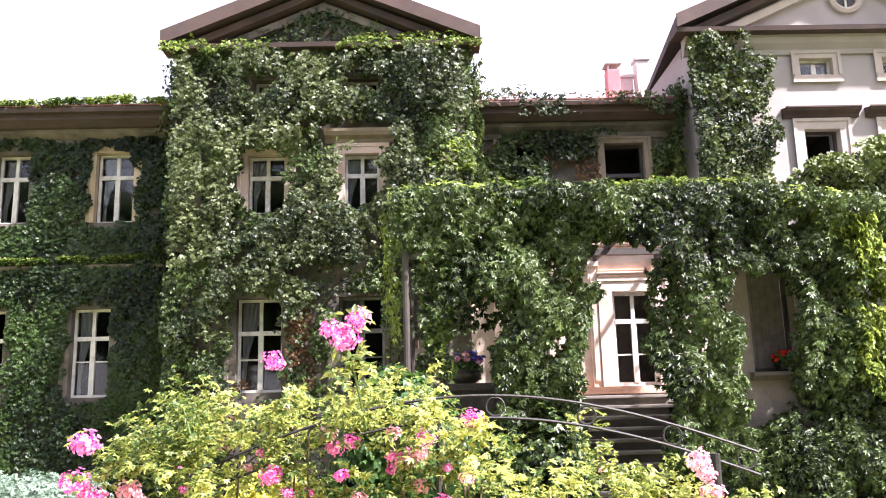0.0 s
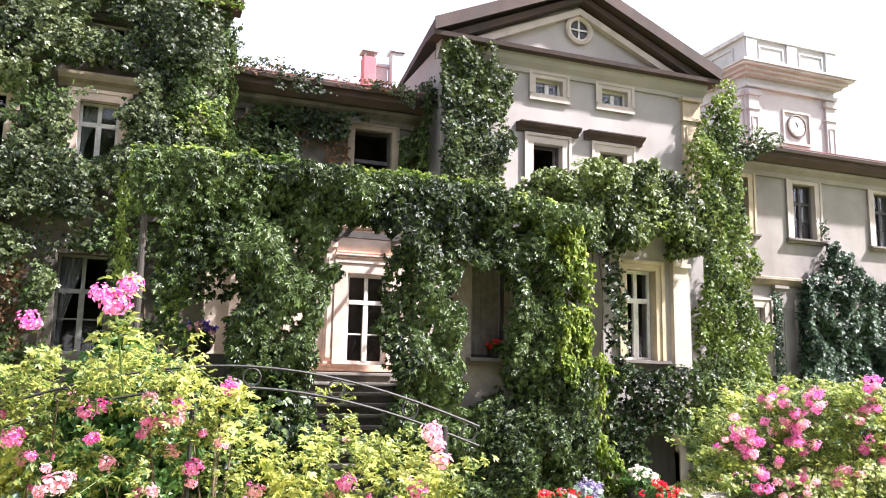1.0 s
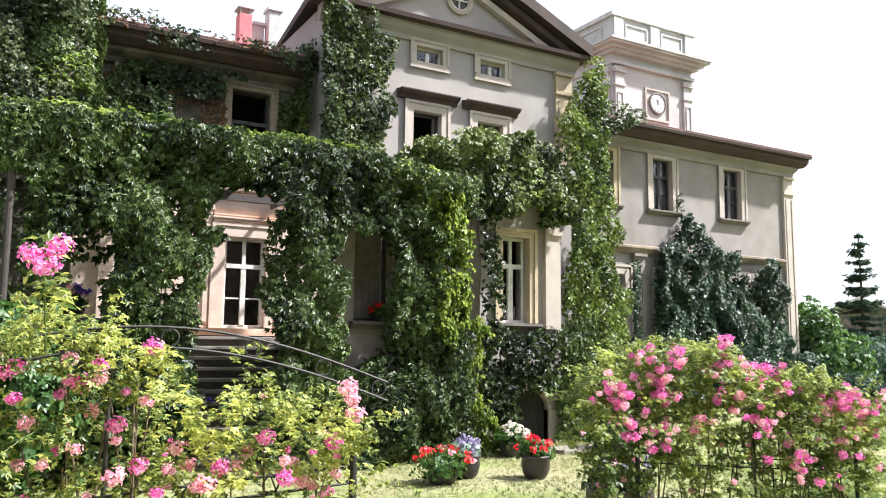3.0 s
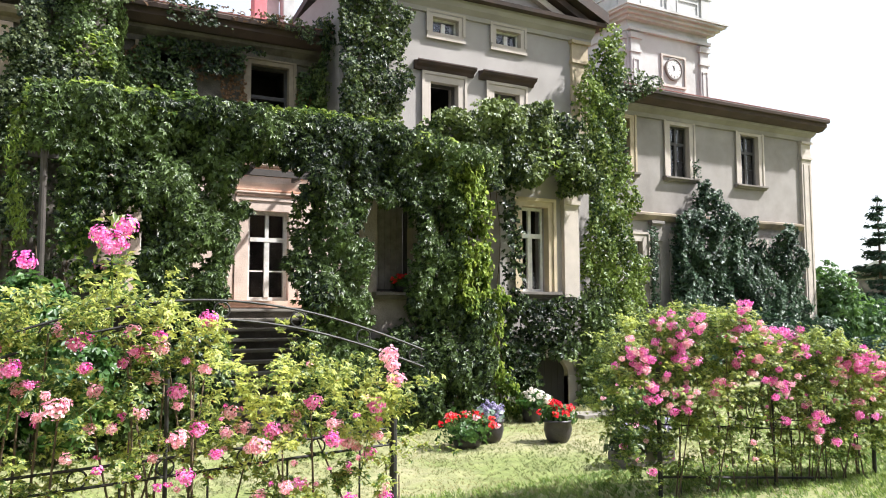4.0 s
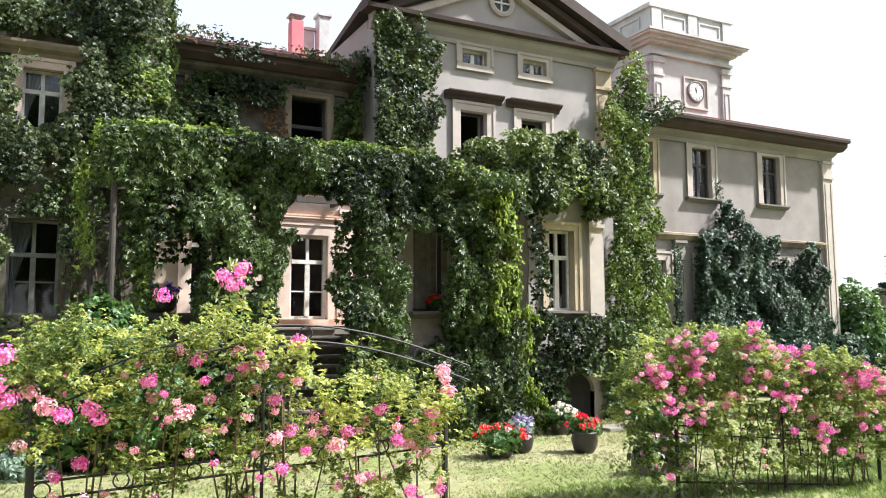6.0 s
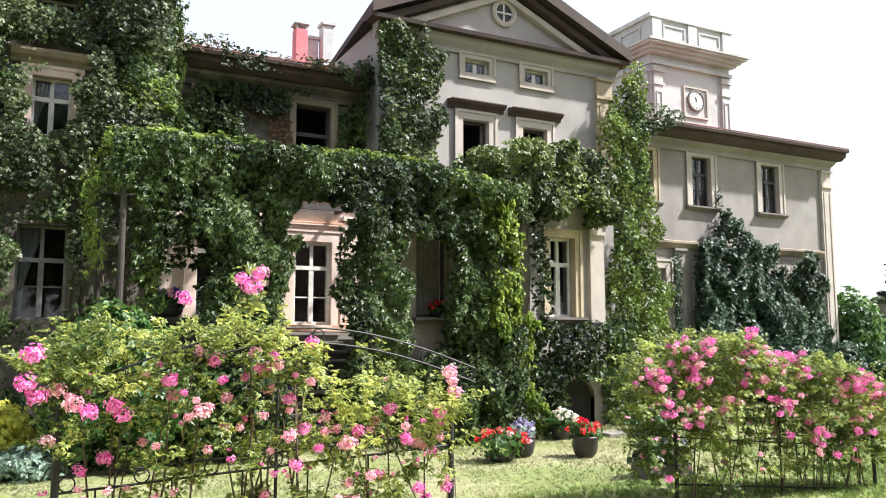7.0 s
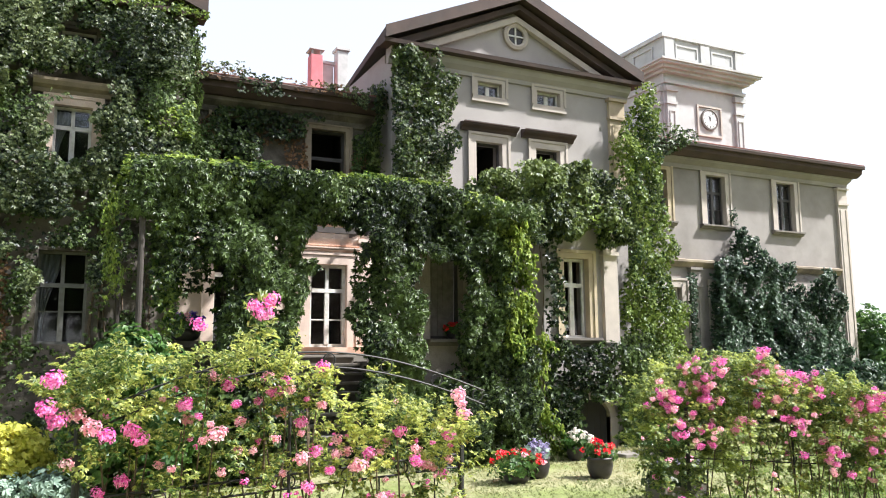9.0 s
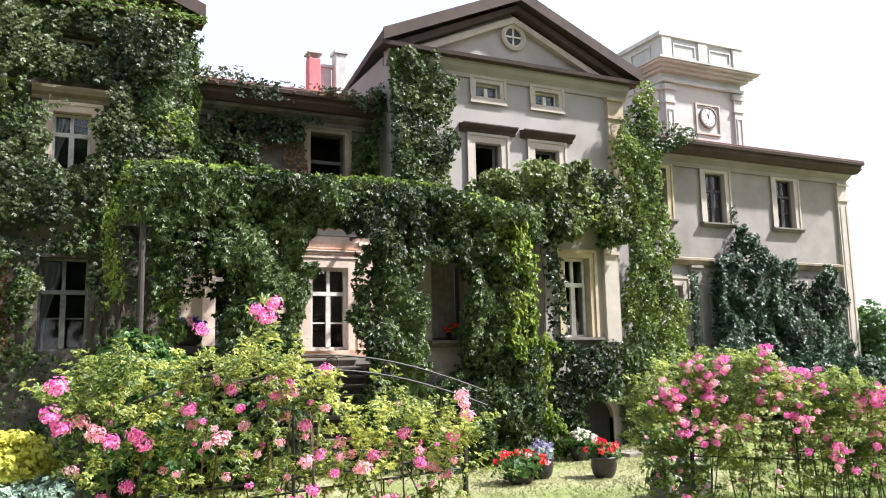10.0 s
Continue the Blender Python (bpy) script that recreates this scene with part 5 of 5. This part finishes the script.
def far_house():
    t = empty("outbuilding", "low distant outbuilding with grey roof and brick chimney", "building")
    bm = wall_cells(bmesh.new(), 52.6, 82.0, -0.2, 4.3, 30.0, 30.4, [(54.2, 55.1, 1.9, 3.3), (58.0, 58.9, 1.9, 3.3), (62.0, 62.9, 1.9, 3.3)])
    box(bm, 52.6, 53.0, 30.4, 36.0, -0.2, 4.3)
    part("wall", bm, OLD_PLASTER, t)
    part("roof", profile_x(52.2, 82.4, [(29.5, 4.2), (33.0, 5.4), (36.5, 4.2), (36.5, 4.38), (33.0, 5.6), (29.5, 4.38)]), CHIMNEY, t)
    part("chimney", soft_box(0.02, 57.0, 58.0, 31.4, 32.2, 4.6, 6.9), TERRACOTTA, t)
    part("chimney_cap", soft_box(0.02, 56.9, 58.1, 31.3, 32.3, 6.9, 7.05), CHIMNEY, t)
    for x0 in (54.2, 58.0, 62.0):
        w = part("window", boxes((x0, x0 + 0.9, 30.2, 30.24, 1.9, 3.3)), POT, t)
        part("window_sill", boxes((x0 - 0.1, x0 + 1.0, 29.92, 30.0, 1.82, 1.9)), TRIM, w)


far_house()


# ---- flowers ----
def blossom_mesh(name, mat, blossoms, radius, petal, seed, flat=0.8, petals=7):
    """A cluster of small cupped blossoms."""
    r = np.random.default_rng(seed)
    out = []
    for _ in range(blossoms):
        d = r.normal(0, 1, 3)
        d /= np.linalg.norm(d)
        c = d * radius * r.uniform(0.45, 1.0) * np.array([1, 1, flat])
        up = d + np.array([0, -0.2, 0.35]) + r.normal(0, 0.25, 3)
        up /= np.linalg.norm(up)
        a = np.cross(up, [0.3, 0.5, 0.8])
        a /= np.linalg.norm(a)
        b = np.cross(up, a)
        for k in range(petals):
            inner = k >= petals * 0.6
            th = k * 2.4 + r.uniform(-0.2, 0.2)
            o = a * math.cos(th) + b * math.sin(th)
            w = np.cross(up, o)
            ln = petal * (0.62 if inner else 1.0)
            rise = 0.75 if inner else 0.3
            p0 = c + up * 0.1 * petal
            out += [p0, p0 + o * ln * 0.6 + w * ln * 0.5 + up * ln * rise, p0 + o * ln * 1.0 + up * ln * (rise + 0.1), p0 + o * ln * 0.6 - w * ln * 0.5 + up * ln * rise]
    ob = quads_mesh(name, np.array(out), mat)
    me = ob.data
    bpy.data.objects.remove(ob)
    return me


ROSES = [blossom_mesh("rose_head", PINK, 100, 0.09, 0.0152, 40 + i) for i in range(3)]
FADED = [blossom_mesh("rose_head", PALE_PINK, 84, 0.08, 0.0155, 50 + i) for i in range(3)]
SMALL = [blossom_mesh("rose_head", PINK, 18, 0.04, 0.017, 60 + i) for i in range(2)]
REDS = [blossom_mesh("flower_head", RED_PETAL, 14, 0.055, 0.022, 70 + i) for i in range(2)]
WHITES = [blossom_mesh("flower_head", WHITE_PETAL, 20, 0.06, 0.025, 80)]
VIOLETS = [blossom_mesh("flower_head", BLUE_PETAL, 14, 0.06, 0.022, 90)]
LAVENDERS = [blossom_mesh("flower_head", LAVENDER, 44, 0.042, 0.016, 95, flat=2.0)]
CORALS = [blossom_mesh("flower_head", PALE_PINK, 18, 0.05, 0.022, 97)]


def trellis(ax, ay, bx, by, base, top, label, lean=0.0, reach=0.42, rise=0.43):
    """An iron rose trellis: three posts, two arched top rails, two lower rails with rings between."""
    t = empty("rose_trellis", label, "trellis", group="rose trellises on the lawn")
    d = Vector((bx - ax, by - ay, 0))
    L = d.length
    d.normalize()
    at = lambda s, z: (ax + d.x * s, ay + d.y * s, z + lean * (0.5 - s / L))
    for s in (0, L):
        part("post", tube(bmesh.new(), [at(s, base - 0.1), at(s, top)], 0.022, 10), IRON, t)
    part("middle_post", tube(bmesh.new(), [at(L / 2, base - 0.1), at(L / 2, top + 0.3)], 0.011, 8), IRON, t)
    arc = lambda u, dz: at(-reach + u * (L + 0.2 + reach), top - 0.09 + rise * math.sin(math.pi * (0.06 + 0.88 * u)) ** 1.0 + dz)
    for dz in (0.0, -0.1):
        part("arched_rail", tube(bmesh.new(), [arc(i / 32, dz) for i in range(33)], 0.007, 6), IRON, t)
    ringme = bpy.data.meshes.new("ring")
    rb = tube(bmesh.new(), [(0.042 * math.cos(k * math.tau / 16), 0, 0.042 * math.sin(k * math.tau / 16)) for k in range(17)], 0.005, 5)
    rb.to_mesh(ringme)
    rb.free()
    ringme.materials.append(IRON)
    yaw = math.degrees(math.atan2(d.y, d.x))
    for u in (0.02, 0.14, 0.28, 0.43, 0.57, 0.72, 0.86, 0.98):
        p = arc(u, -0.05)
        piece("ring", ringme, t, pose(*p, 0, 0, yaw))
    for z in (top - 0.44, top - 0.53):
        part("lower_rail", tube(bmesh.new(), [at(0, z), at(L, z)], 0.0075, 6), IRON, t)
    for k in range(7):
        piece("ring", ringme, t, pose(*at(0.06 + k * (L - 0.12) / 6, top - 0.485), 0, 0, yaw))
    part("ground_rail", tube(bmesh.new(), [at(0, base + 0.08), at(L, base + 0.08)], 0.012, 6), IRON, t)
    for k in range(6):
        s = (k + 0.5) * L / 6
        part("bar", tube(bmesh.new(), [at(s, base - 0.1), at(s, top - 0.53)], 0.006, 5), IRON, t)
    return t


def climbing_rose(ax, ay, bx, by, base, outline, heads, label, shoots, faded, seed, low_cut, leaf=0.052, thick=0.3, crowd=2, head_size=0.8, leaf_mat=ROSE_LEAF, clear=True):
    """A climbing rose along a trellis: stems, arching leafy shoots, blossom clusters."""
    r = random.Random(seed)
    t = empty("climbing_rose", label, "rose bush", group="climbing roses")
    d = Vector((bx - ax, by - ay, 0))
    L = d.length
    d.normalize()
    side = Vector((d.y, -d.x, 0))
    at = lambda s, o, z: Vector((ax + d.x * s * L + side.x * o, ay + d.y * s * L + side.y * o, z))
    us, zs = [a for a, b in outline], [b for a, b in outline]
    top = lambda s: float(np.interp(s, us, zs))
    for k in range(26):
        s = r.uniform(0.02, 0.98)
        s2 = s + r.uniform(-0.12, 0.12)
        h = top(s2) - r.uniform(0.1, 0.7)
        mid = at((s + s2) / 2 + r.uniform(-0.03, 0.03), r.uniform(-0.15, 0.15), base + (h - base) * 0.5)
        part("cane", tube(bmesh.new(), [at(s, r.uniform(-0.1, 0.1), base - 0.05), mid, at(s2, r.uniform(-0.2, 0.2), h)], 0.009, 5, 0.5), BARK, t)
    shoot = bmesh.new()
    pts, nrm = [], []
    for k in range(shoots):
        s = r.uniform(us[0], us[-1])
        tp = top(s)
        lo = base + 0.15
        f = r.random() ** low_cut
        if clear and (s < 0.13 or s > 0.93):
            f *= 0.35
        z = tp - 0.12 - (tp - 0.12 - lo) * f
        o = r.uniform(-thick, thick) * (1.1 - 0.5 * f)
        p = at(s, o, z)
        v = (side * r.uniform(-1, 1) + d * r.uniform(-0.8, 0.8) + Vector((0, 0, r.uniform(-0.1, 1.1)))).normalized()
        ln = r.uniform(0.16, 0.42) * (1.0 if f < 0.6 else 0.7)
        n = 7
        line = [p + v * ln * i / n + Vector((0, 0, -0.32 * ln * (i / n) ** 2)) for i in range(n + 1)]
        if r.random() < 0.5:
            tube(shoot, line[::2], 0.0035, 4, 0.5)
        for q in line[1:]:
            for _ in range(4 if f < 0.75 else 2):
                pts.append((q + Vector((r.gauss(0, 0.025), r.gauss(0, 0.025), r.gauss(0, 0.02))))[:])
                nrm.append((r.gauss(0, 0.4), -0.35 + r.gauss(0, 0.4), 0.9))
    tagged(part("shoot_growth", shoot, GREEN_STEM, t), kind="stuff")
    leaf_mesh("leaves", np.array(pts), np.array(nrm), leaf, leaf_mat, t, leaflets=5, wide=0.23, spread=0.5, droop=0.25, fold=0.12)
    for i, (s, z) in enumerate(heads):
        for q in range(crowd):
            m = ROSES[(i + q) % 3] if (i * 2 + q) % 5 not in (1, 3) else FADED[i % 3]
            o = r.uniform(0.2, 0.42)
            sc = r.uniform(0.7, 1.05) * head_size * (1.15 if q == 0 else 0.8)
            piece("rose_head", m, t, Matrix.Translation(at(s + (r.uniform(-0.05, 0.05) if q else 0), o, z + (r.uniform(-0.18, 0.12) if q else 0))) @ pose(0, 0, 0, r.uniform(-20, 20), r.uniform(-20, 20), r.uniform(0, 360)) @ Matrix.Scale(sc, 4))
    for i in range(faded):
        s = r.uniform(us[0] + 0.03, us[-1] - 0.03)
        z = top(s) - 0.2 - (top(s) - base - 0.5) * r.random() ** 1.3
        m = (FADED + SMALL + FADED + SMALL + ROSES)[i % 13]
        piece("rose_head", m, t, Matrix.Translation(at(s, r.uniform(0.0, 0.33), z)) @ pose(0, 0, 0, r.uniform(-30, 30), r.uniform(-30, 30), r.uniform(0, 360)) @ Matrix.Scale(r.uniform(0.2, 0.6), 4), "")
    return t


NEAR = (-1.48, 3.08, 1.04, 3.12)
FAR = (4.55, 4.65, 7.4, 4.38)
trellis(*NEAR, 0.19, 1.58, "black iron rose trellis with arched rails and rings", lean=-0.12, reach=0.06)
trellis(*FAR, 0.12, 1.22, "black iron trellis under a full pink rose", lean=0.24, rise=0.6)
NEAR_HEADS = [(-0.06, 1.78), (-0.07, 1.63), (-0.05, 1.56), (-0.01, 1.58), (0.02, 1.51), (0.05, 1.47), (0.1, 1.5), (0.12, 1.44), (0.92, 1.64), (0.95, 1.5), (0.235, 2.08), (0.557, 1.83), (0.5, 1.49), (0.29, 1.44), (0.94, 1.58), (0.8, 1.22), (0.44, 1.67), (0.09, 1.2), (0.5, 1.27), (0.66, 1.2), (0.22, 1.62)]
FAR_HEADS = [(0.08, 1.83), (0.3, 1.88), (-0.05, 1.75), (-0.01, 1.6), (-0.18, 1.53), (-0.15, 1.36), (0.0, 1.12), (0.51, 1.62), (0.39, 1.63), (0.31, 1.42), (0.25, 1.7), (0.77, 1.43), (0.6, 0.76), (0.98, 1.38), (0.17, 1.22), (0.84, 1.42), (0.01, 1.45), (0.75, 1.3), (0.58, 0.95), (0.8, 0.95), (0.4, 1.2), (0.9, 1.2), (-0.1, 1.2)]
climbing_rose(*NEAR, 0.19, [(-0.06, 1.85), (0.05, 1.95), (0.18, 1.93), (0.35, 2.0), (0.5, 1.98), (0.58, 1.88), (0.64, 1.5), (0.73, 1.48), (0.79, 1.8), (0.85, 1.55), (0.92, 1.6), (0.97, 1.45)], NEAR_HEADS, "tangled climbing rose with pink clusters and yellow-green leaves", 400, 165, 21, 1.9, leaf=0.032, head_size=0.66, crowd=1)
climbing_rose(*FAR, 0.12, [(-0.2, 1.5), (-0.1, 1.8), (0.08, 1.9), (0.33, 1.93), (0.5, 1.68), (0.65, 1.66), (0.84, 1.58), (1.08, 1.3)], FAR_HEADS, "full climbing rose covered in pink flower clusters", 900, 90, 22, 1.7, leaf=0.037, thick=0.36, leaf_mat=ROSE_LEAF_DARK, crowd=8, head_size=0.72, clear=False)


def shoot_rose():
    """The tall single shoot with a large blossom cluster."""
    p0 = (-0.52, 2.8, 1.8)
    t = empty("rose_shoot", "tall rose shoot topped by a bright pink cluster", "rose")
    part("stem", tube(bmesh.new(), [p0, (-0.55, 2.6, 2.02), (-0.57, 2.46, 2.16)], 0.005, 5), GREEN_STEM, t)
    for k, (dx, dz, s) in enumerate(((0, 0.0, 1.05), (0.05, 0.07, 0.8), (-0.05, 0.03, 0.75))):
        piece("rose_head", ROSES[k], t, Matrix.Translation((-0.57 + dx, 2.42, 2.15 + dz)) @ Matrix.Scale(s * 0.7, 4))
    p = np.array([(-0.57 + random.uniform(-0.1, 0.1), 2.5 + random.uniform(-0.08, 0.1), random.uniform(1.85, 2.26)) for _ in range(34)])
    leaf_mesh("leaves", p, np.tile([0, -0.5, 0.8], (34, 1)), 0.06, ROSE_LEAF, t, leaflets=5, wide=0.23, droop=0.2)


shoot_rose()


def potted(name, label, x, y, z, r, h, heads, meshes, leaves, spread, leaf_mat=SHRUB_LEAF, pot_mat=POT, seed=1, squat=False):
    rr = random.Random(seed)
    t = empty(name, label, "potted plant", x, y, z)
    prof = [(r * 0.55, 0), (r * 0.85, h * 0.25), (r, h * 0.6), (r * 0.94, h * 0.86), (r * 1.03, h * 0.9), (r * 1.03, h), (r * 0.92, h), (r * 0.88, h * 0.85)]
    part("pot", lathe(bmesh.new(), prof, 22), pot_mat, t)
    part("soil", lathe(bmesh.new(), [(r * 0.9, h * 0.83), (r * 0.9, h * 0.88)], 16), SOIL, t)
    p, n = blob((0, 0, h + spread * 0.25), (spread, spread, spread * 0.6), leaves, seed=seed, shell=0.2)
    ok = p[:, 2] > h * 0.75
    leaf_mesh("leaves", p[ok], n[ok], 0.075, leaf_mat, t, leaflets=2, wide=0.45, droop=0.2)
    for i in range(heads):
        a, q = rr.uniform(0, math.tau), spread * math.sqrt(rr.random()) * 1.05
        hz = h + spread * (0.75 - 0.45 * (q / spread) ** 2) + rr.uniform(-0.03, 0.06)
        part("flower_stalk", tube(bmesh.new(), [(q * 0.4 * math.cos(a), q * 0.4 * math.sin(a), h * 0.9), (q * math.cos(a), q * math.sin(a), hz)], 0.004, 4), GREEN_STEM, t)
        piece("flower_head", meshes[i % len(meshes)], t, pose(q * math.cos(a), q * math.sin(a), hz, 0, 0, rr.uniform(0, 360)))
    return t


potted("geranium_pot", "dark round pot of red geraniums on the lawn", 5.95, 8.1, height(5.95, 8.1) - 0.02, 0.2, 0.33, 11, REDS, 320, 0.26, seed=3)
potted("geranium_pot", "low spreading red geraniums beside a dark pot", 4.68, 8.45, height(4.68, 8.45) - 0.02, 0.2, 0.16, 16, REDS + CORALS, 420, 0.42, seed=4)
potted("lavender_pot", "dark pot of grey-violet lavender on the lawn", 5.17, 8.65, height(5.17, 8.65) - 0.02, 0.2, 0.34, 14, LAVENDERS, 150, 0.2, SILVER_LEAF, seed=5)
potted("white_flower_pot", "pot of white flowers beside the cellar arch", 7.0, 10.2, height(7.0, 10.2) - 0.02, 0.18, 0.26, 16, WHITES, 260, 0.34, seed=6)
potted("mixed_flower_pot", "low bowl of pink and green bedding plants by the wall", 8.95, 10.0, height(8.95, 10.0) - 0.02, 0.28, 0.2, 7, CORALS, 480, 0.48, seed=7)
potted("flower_bowl", "dark bowl of violet and red flowers on the parapet", 0.32, 11.62, 2.2, 0.24, 0.2, 30, VIOLETS + VIOLETS + CORALS, 160, 0.3, seed=8)
potted("geranium_pot", "small pot of red geraniums on the window sill", 4.98, 11.2, 2.255, 0.09, 0.13, 7, REDS, 90, 0.17, seed=9)
potted("violet_pot", "pot of violet flowers on the stone stairs", 2.25, 11.85, 0.754, 0.12, 0.15, 8, VIOLETS + LAVENDERS, 90, 0.18, seed=10)


def planter():
    t = empty("stone_trough", "weathered grey stone trough with trailing plants", "planter", 5.65, 6.1, height(5.65, 6.1) - 0.02)
    part("trough", soft_box(0.02, -0.36, 0.36, -0.18, 0.18, 0, 0.2), OLD_PLASTER, t)
    part("soil", boxes((-0.32, 0.32, -0.14, 0.14, 0.2, 0.205)), SOIL, t)
    p, n = blob((0, 0, 0.3), (0.5, 0.3, 0.22), 620, seed=2, shell=0.2)
    leaf_mesh("leaves", p, n, 0.08, IVY_GREY, t)
    for k in range(5):
        piece("flower_head", (LAVENDERS + CORALS)[k % 2], t, pose(-0.35 + 0.17 * k, -0.1, 0.48 + 0.04 * (k % 2)))


planter()
tagged(link_mesh("pavement_slab", soft_box(0.015, 7.95, 9.0, 10.0, 10.55, 0.0, 0.12), STONE), "pale stone slab before the cellar arch", "slab", kind="structure")

# ---- grass ----
def grass(name, label, x0, x1, y0, y1, count, size, dry, mat=GRASS):
    x, y = rng.uniform(x0, x1, count), rng.uniform(y0, y1, count)
    z = np.array([height(a, b) for a, b in zip(x, y)])
    p = np.stack((x, y, z - 0.01), axis=1)
    keep = (wob(p, 0.9, 3) + rng.normal(0, 0.4, count)) > dry
    p = p[keep]
    n = np.tile([0.0, -0.8, 0.15], (len(p), 1)) + rng.normal(0, 0.5, (len(p), 3)) * [1, 1, 0.1]
    ob = leaf_mesh(name, p, n, size, mat, leaflets=3, wide=0.07, spread=0.35, droop=-1.6, jitter=0.15, fold=0.05)
    return tagged(ob, label, "grass", kind="stuff")


grass("grass", "short dry lawn grass with green tufts", -3.5, 11.0, 4.4, 12.0, 42000, 0.045, -0.7)
grass("grass", "longer green grass round the trellis feet", -3.4, 9.2, 3.2, 6.0, 20000, 0.07, -0.2, GRASS_GREEN)
grass("grass", "shaded grass and weeds at the house foot", -3.0, 14.0, 10.2, 11.2, 5000, 0.13, -0.2)
grass("grass", "mown green lawn beyond the roses", 8.0, 26.0, 3.0, 13.0, 60000, 0.06, -0.8, GRASS_GREEN)


# ---- unseen trees added behind the viewer: close the place, cut skylight, darken reflections ----
def unseen_screen_tree(x, y, h, seed):
    r = random.Random(seed)
    t = empty("unseen_screen_tree", "unseen tall leafy tree added to cut skylight", "tree", x, y, height(x, y) - 0.1, group="garden trees")
    part("trunk", tube(bmesh.new(), [(0, 0, 0), (0.1, 0, h * 0.3), (0, 0.1, h * 0.75)], 0.28, 8, 0.35), BARK, t)
    for k in range(6):
        a = k * 1.1
        part("limb", tube(bmesh.new(), [(0, 0, h * (0.25 + 0.07 * k)), (math.cos(a) * h * 0.16, math.sin(a) * h * 0.16, h * (0.42 + 0.07 * k)), (math.cos(a) * h * 0.25, math.sin(a) * h * 0.25, h * (0.5 + 0.07 * k))], 0.1, 6, 0.3), BARK, t)
    sh = [blob((r.uniform(-0.22, 0.22) * h, r.uniform(-0.22, 0.22) * h, h * r.uniform(0.38, 0.85)), (h * 0.22, h * 0.22, h * 0.18), 520, seed=seed + k) for k in range(10)]
    leaf_mesh("crown", np.concatenate([q[0] for q in sh]), np.concatenate([q[1] for q in sh]), 0.62, IVY, t, leaflets=3)
    return t


for k in range(18):
    unseen_screen_tree(-38 + 4.6 * k + (k % 2) * 1.2, -14 - (k % 3) * 3.0, 15.0 + (k % 3) * 1.5, 30 + k)
